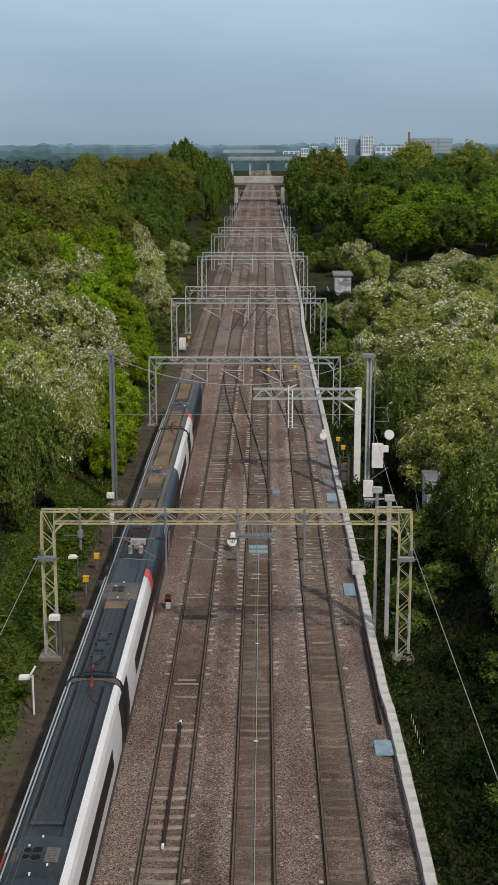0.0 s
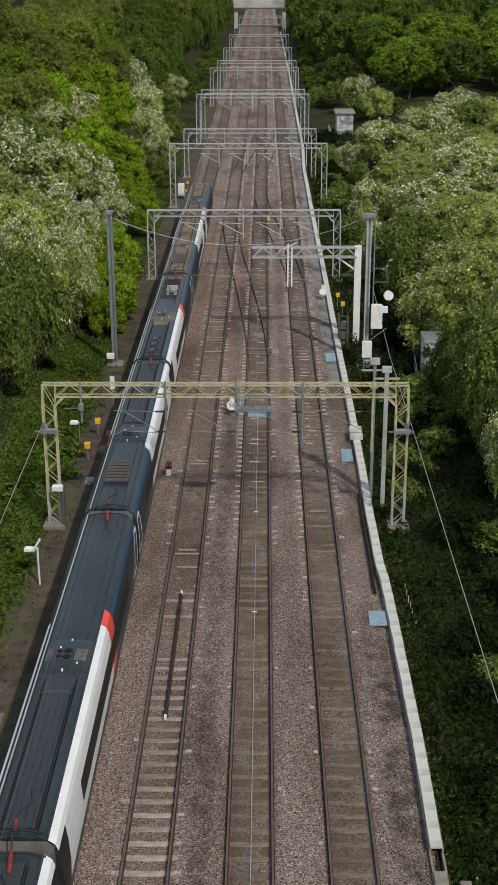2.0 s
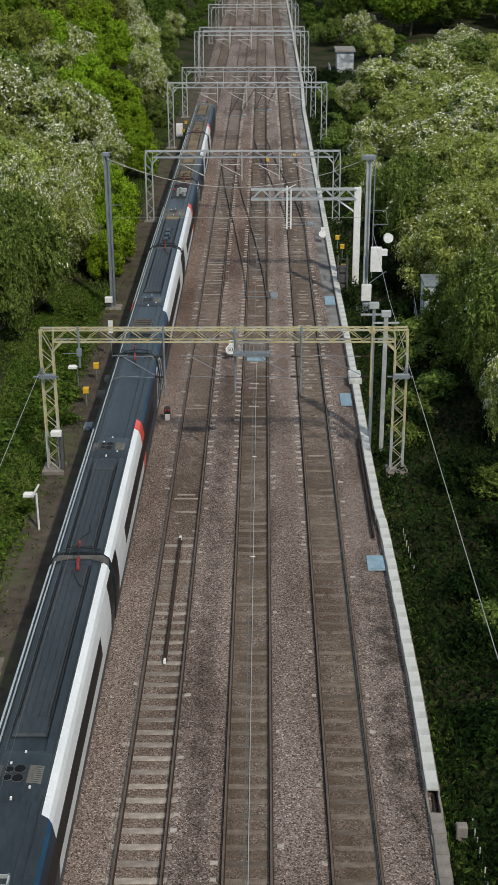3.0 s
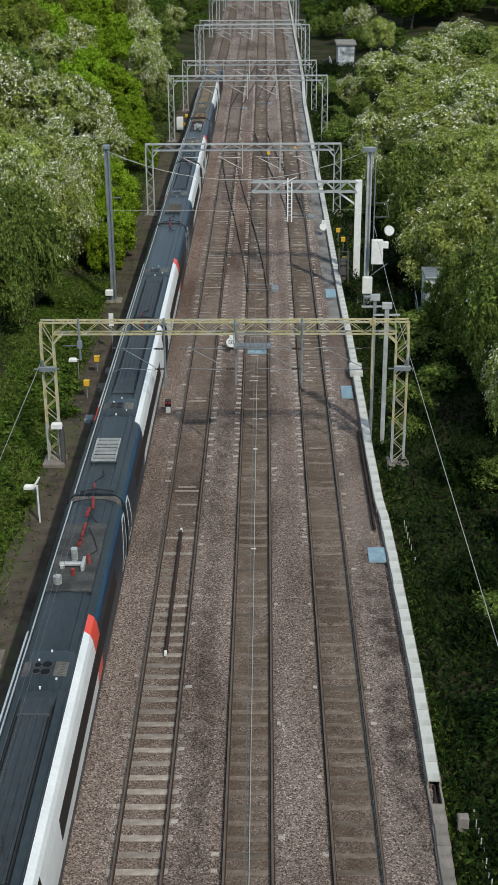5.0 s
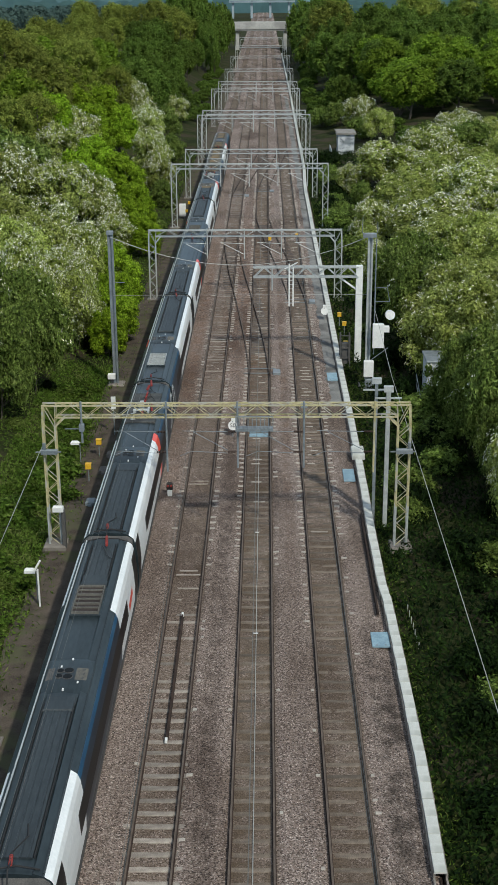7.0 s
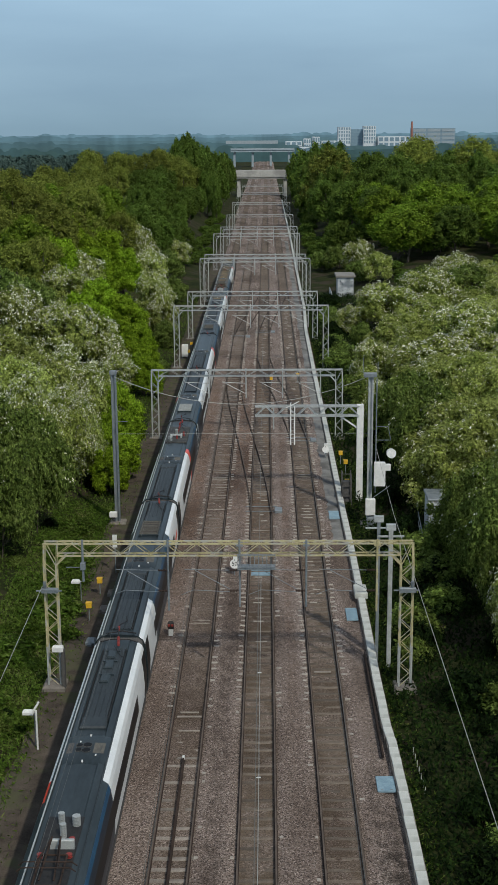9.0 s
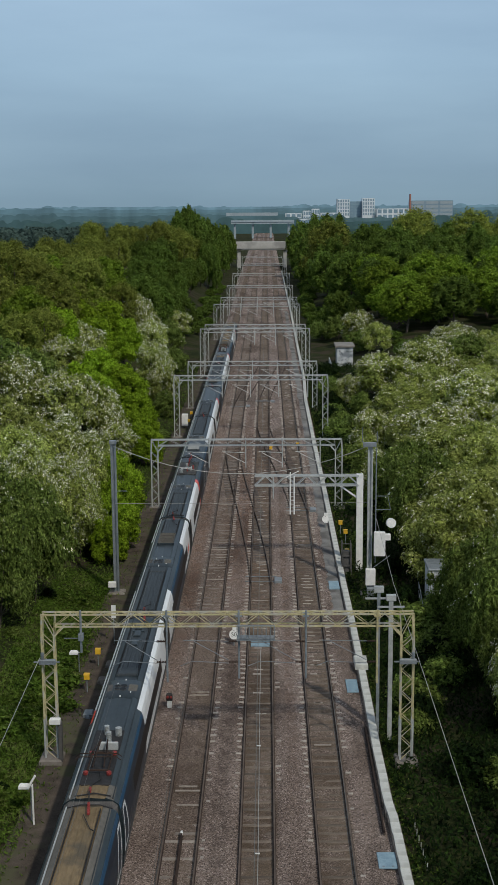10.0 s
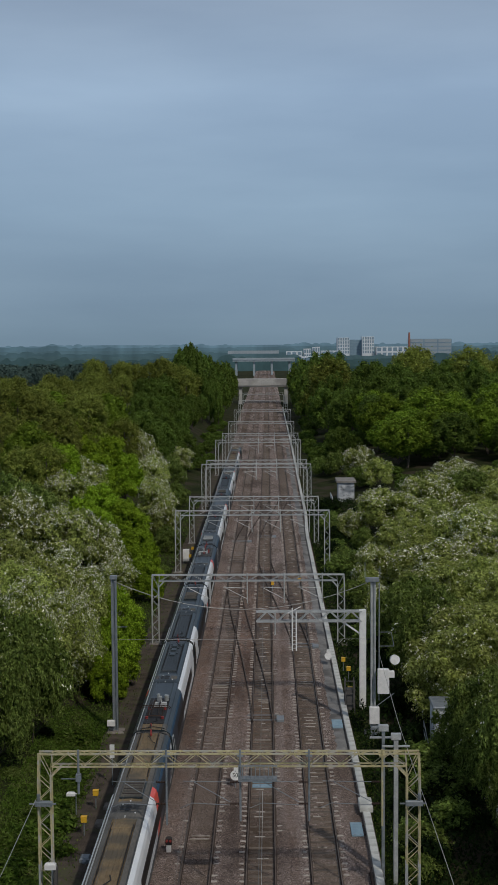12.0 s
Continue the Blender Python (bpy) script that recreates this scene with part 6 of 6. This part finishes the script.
wood(24, 70, 238, 262, 8.5, ("lime", "oak_a", "lime", "lime"), 12.0, 14.0, 1.3)                  # light edge right of the railway
wood(22, 64, 208, 236, 8.0, ("thicket",), 2.6, 4.5, 1.4)
wood(20, 74, 264, 300, 9.0, ("oak_a", "oak_b", "lime"), 15.2, 16.8, 1.1)                         # taller wood behind it
wood(15, 80, 304, 345, 10.0, ("oak_b", "oak_b", "oak_a"), 18.8, 20.2, 1.1)
wood(13, 90, 350, 400, 12.0, ("oak_b", "olive", "oak_b", "oak_b"), 21.0, 22.3, 1.15)
wood(9.8, 14.0, 262, 420, 6.0, ("thicket",), 4.0, 6.5)
wood(13, 22, 268, 300, 7.0, ("thicket", "oak_a"), 8.0, 11.0)
wood(11.5, 28, 405, 550, 9.0, ("far_oak",), 13.5, 18.0, 0.8)
wood(-17, -12.5, 262, 420, 6.5, ("thicket",), 3.4, 6.0)
wood(-56, -30, 214, 262, 9.0, ("olive", "lime", "olive", "lime"), 11.0, 13.5, 1.1)                        # left of the railway
wood(-32, -18, 268, 320, 8.5, ("oak_a", "oak_b", "thicket"), 9.0, 11.5)
wood(-76, -34, 268, 335, 11.5, ("olive", "oak_a", "olive"), 9.5, 12.0)
wood(-36, -16, 325, 395, 9.5, ("oak_b", "oak_a"), 9.5, 12.5)
wood(-60, -20, 400, 440, 9.0, ("olive",), 11.5, 14.0)
wood(-34, -14.0, 445, 550, 9.0, ("far_oak",), 13.5, 16.5, 0.75)
for i in range(7):
    plant("oak_b", -14.5 - 1.1 * i + rng.uniform(-1, 1), 392 + i * 5, rng.uniform(16.0, 18.5) - (3 if i in (0, 6) else 0), 0.62)

# nearer edge of the plain: single hedgerow trees beyond the woods
rng = np.random.default_rng(6)
far = []
for i in range(420):
    y = rng.uniform(470, 700)
    x = rng.uniform(-0.30, 0.30) * y
    if -30 < x < 30:
        continue
    h, r, n = rng.uniform(6, 9.5), rng.uniform(3.5, 6), 150
    dd = unit(rng.normal(size=(n, 3)) + np.array([0, -0.2, 0.5]))
    p = np.array([x, y, ground_z(x, y) + h * 0.5]) + dd * np.array([r, r, h * 0.5]) * rng.uniform(0.8, 1.05, (n, 1))
    far.append(leaves(rng, p, dd, 1.5, 1.1, 0.1, 0.4))
tagged(new("far_woods", leaf_mesh("far_woods", np.concatenate(far), M["hazed_trees"])), "woods over the far plain, leaf colour blue-green for haze", "woods", kind="stuff")


# the hazy plain, tree line behind tree line, far off; its haze is glowing colour
def tree_line(g, dist, low, high, slot, seed):
    rnd = random.Random(seed)
    step = dist * 0.0009
    xs = [dist * -0.36 + step * i for i in range(int(0.72 * dist / step))]
    tops = [low + (high - low) * 0.45 * (0.5 + 0.5 * noise.noise((x * 4.0 / dist * 3, seed, 0))) for x in xs]
    for i in range(190):
        c, w = rnd.uniform(xs[0], xs[-1]), 700 * rnd.uniform(0.004, 0.011) * (dist / 700) ** 0.6
        hh = (high - low) * rnd.uniform(0.2, 0.9) * (0.3 + 1.4 * abs(noise.noise((c * 9 / dist, seed, 4))))
        for k in range(max(0, int((c - w - xs[0]) / step)), min(len(xs), int((c + w - xs[0]) / step) + 1)):
            t = (xs[k] - c) / w
            if abs(t) < 1:
                tops[k] = max(tops[k], low + hh * math.sqrt(1 - t * t) + 0.03 * hh * rnd.random())
    n = len(xs)
    g.add([(x, dist, -6) for x in xs] + [(x, dist, z) for x, z in zip(xs, tops)], [(i, i + 1, n + i + 1, n + i) for i in range(n - 1)], slot)


# haze as emission: the surface glows in a mottled haze colour
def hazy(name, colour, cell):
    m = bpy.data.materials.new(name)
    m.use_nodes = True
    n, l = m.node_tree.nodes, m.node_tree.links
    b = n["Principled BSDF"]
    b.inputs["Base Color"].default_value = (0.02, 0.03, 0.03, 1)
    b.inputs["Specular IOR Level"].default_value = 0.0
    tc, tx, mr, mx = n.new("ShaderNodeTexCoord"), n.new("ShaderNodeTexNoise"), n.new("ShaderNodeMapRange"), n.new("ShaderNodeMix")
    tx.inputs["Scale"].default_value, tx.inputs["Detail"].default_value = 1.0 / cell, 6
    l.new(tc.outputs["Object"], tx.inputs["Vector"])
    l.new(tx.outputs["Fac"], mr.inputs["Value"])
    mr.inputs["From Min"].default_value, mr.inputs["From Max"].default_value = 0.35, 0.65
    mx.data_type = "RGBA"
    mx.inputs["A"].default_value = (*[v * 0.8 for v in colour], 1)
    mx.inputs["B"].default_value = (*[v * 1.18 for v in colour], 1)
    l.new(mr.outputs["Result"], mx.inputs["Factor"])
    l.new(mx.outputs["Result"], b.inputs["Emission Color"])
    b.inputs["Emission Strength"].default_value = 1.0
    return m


# last entry: glow colour, paler and bluer with distance to imitate haze
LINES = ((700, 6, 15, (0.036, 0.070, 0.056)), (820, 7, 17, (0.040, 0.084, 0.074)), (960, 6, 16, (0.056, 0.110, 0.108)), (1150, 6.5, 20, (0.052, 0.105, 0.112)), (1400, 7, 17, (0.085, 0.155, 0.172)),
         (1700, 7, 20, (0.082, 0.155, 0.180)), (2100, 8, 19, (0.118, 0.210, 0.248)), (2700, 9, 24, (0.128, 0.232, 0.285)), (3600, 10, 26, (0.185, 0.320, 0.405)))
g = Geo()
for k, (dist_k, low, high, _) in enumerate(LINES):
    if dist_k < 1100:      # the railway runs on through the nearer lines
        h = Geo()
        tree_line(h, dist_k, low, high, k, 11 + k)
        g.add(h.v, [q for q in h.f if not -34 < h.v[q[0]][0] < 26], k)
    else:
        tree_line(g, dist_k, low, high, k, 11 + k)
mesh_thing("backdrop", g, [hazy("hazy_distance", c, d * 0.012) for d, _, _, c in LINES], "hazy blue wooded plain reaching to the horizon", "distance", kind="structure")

# grass and weeds on the banks
rng = np.random.default_rng(7)
n = 150000
side = rng.random(n) < 0.55
px = np.where(side, rng.uniform(-22, -10.8, n), rng.uniform(6.5, 15, n))
py = 20 + 200 * rng.random(n) ** 1.7
k = 34000
px[:k] = rng.uniform(-15.5, -10.7, k)
py[:k] = 28 + 66 * rng.random(k)
keep = ~((px > -11.3) & (px < 0) & (rng.random(n) < 0.55))
px, py = px[keep], py[keep]
pos = np.array([(x, y, ground_z(x, y) + 0.12) for x, y in zip(px, py)])
pos[:, 2] += rng.uniform(0, 0.2, len(pos)) + np.where(pos[:, 0] > 7.2, 0.6 * rng.random(len(pos)) ** 2, 0)
up = np.tile(np.array([0, -0.5, 0.7]), (len(pos), 1))
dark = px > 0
# the right side takes the leaves with shade in their colour
for nm, sel, mt, lab in (("bank_grass", ~dark, "grass", "rough tufts of grass and weeds on the bank"), ("ivy_cover", dark, "ivy", "ivy and nettles, bank-foot shade put into their dark colour")):
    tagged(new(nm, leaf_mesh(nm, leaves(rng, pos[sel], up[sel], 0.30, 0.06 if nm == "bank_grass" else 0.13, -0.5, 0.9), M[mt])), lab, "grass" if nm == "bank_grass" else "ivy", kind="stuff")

# weeds creeping over the edge of the stone bed
rng = np.random.default_rng(17)
n = 7000
wy = 26 + 180 * rng.random(n) ** 1.4
edge = np.where(rng.random(n) < 0.85, 6.48 + 1.3 * rng.random(n) ** 1.5, -9.9 - 0.7 * rng.random(n))
pos = np.stack([edge, wy, np.where(edge > 0, -0.45, -0.42) + 0.08 * rng.random(n)], axis=1)
up = np.tile(np.array([0, -0.4, 0.8]), (n, 1))
tagged(new("edge_weeds", leaf_mesh("edge_weeds", leaves(rng, pos, up, 0.22, 0.05, -0.3, 0.9), M["grass"])), "small weeds along the edge of the ballast", "weeds", kind="stuff")

# ---- sleepers, the nearest as single pieces ----
rng = random.Random(2)
for key, (tr, cx, mat, proud) in TRACK.items():
    me = sleeper_mesh(M[mat])
    rest = Geo()
    for i in range(int((330 - 22) / SLEEPER_STEP)):
        y = 22.15 + i * SLEEPER_STEP
        z = -0.168 + proud + rng.uniform(-0.022, 0.004)
        z -= 0.042 * sm(38, 50, y) + 0.03 * sm(52, 58, y) * (1 - sm(80, 90, y)) if key == "left" else 0.0
        if i < 150:
            ob = new("sleeper", me)
            ob.parent = tr
            ob.matrix_basis = pose(cx + rng.uniform(-0.02, 0.02), y, z, 0, 0, rng.uniform(-0.5, 0.5))
        else:
            rest.box(cx - 1.25, cx + 1.25, y - 0.12, y + 0.12, z - 0.1, z)
    tagged(part("far_sleeper", rest, M[mat], tr), kind="stuff")


g = Geo()
rng = random.Random(12)
for cx, s, share in ((-3.4, 1, 0.8), (0.0, -1, 0.85), (3.4, -1, 0.8), (3.4, 1, 0.8), (-3.4, -1, 0.35), (0.0, 1, 0.35)):
    for i in range(240):
        y = 22.15 + i * SLEEPER_STEP
        clean = sm(52, 66, y)
        if rng.random() < share * (0.2 + 0.8 * clean):
            x = cx + s * (RAIL + 0.24 + rng.uniform(-0.02, 0.06))
            w = rng.uniform(0.06, 0.12) + 0.05 * clean
            g.box(x - w, x + w, y - 0.075, y + 0.075, -0.19, -0.112 + rng.uniform(-0.015, 0.01), cut=0.015)
        if y > 66 and cx > -1 and rng.random() < 0.3 * share:
            w = rng.uniform(0.12, 0.3)
            x = cx + rng.uniform(-0.25, 0.25)
            g.box(x - w, x + w, y - 0.06, y + 0.06, -0.24, -0.170, cut=0.01)
mesh_thing("rail_fastenings", g, M["sleeper_pale"], "rows of pale sleeper ends and rail fastenings in ballast", "rail fastenings", kind="stuff")


def motions():
    """The train runs away from the camera at a steady pace."""
    for k, car in TRAIN.items():
        start = GAP_AT + CAR * k - 5.5 * SPEED
        walk(car, [(t, pose(TRAIN_X, start + SPEED * t, 0)) for t in range(13)])


motions()
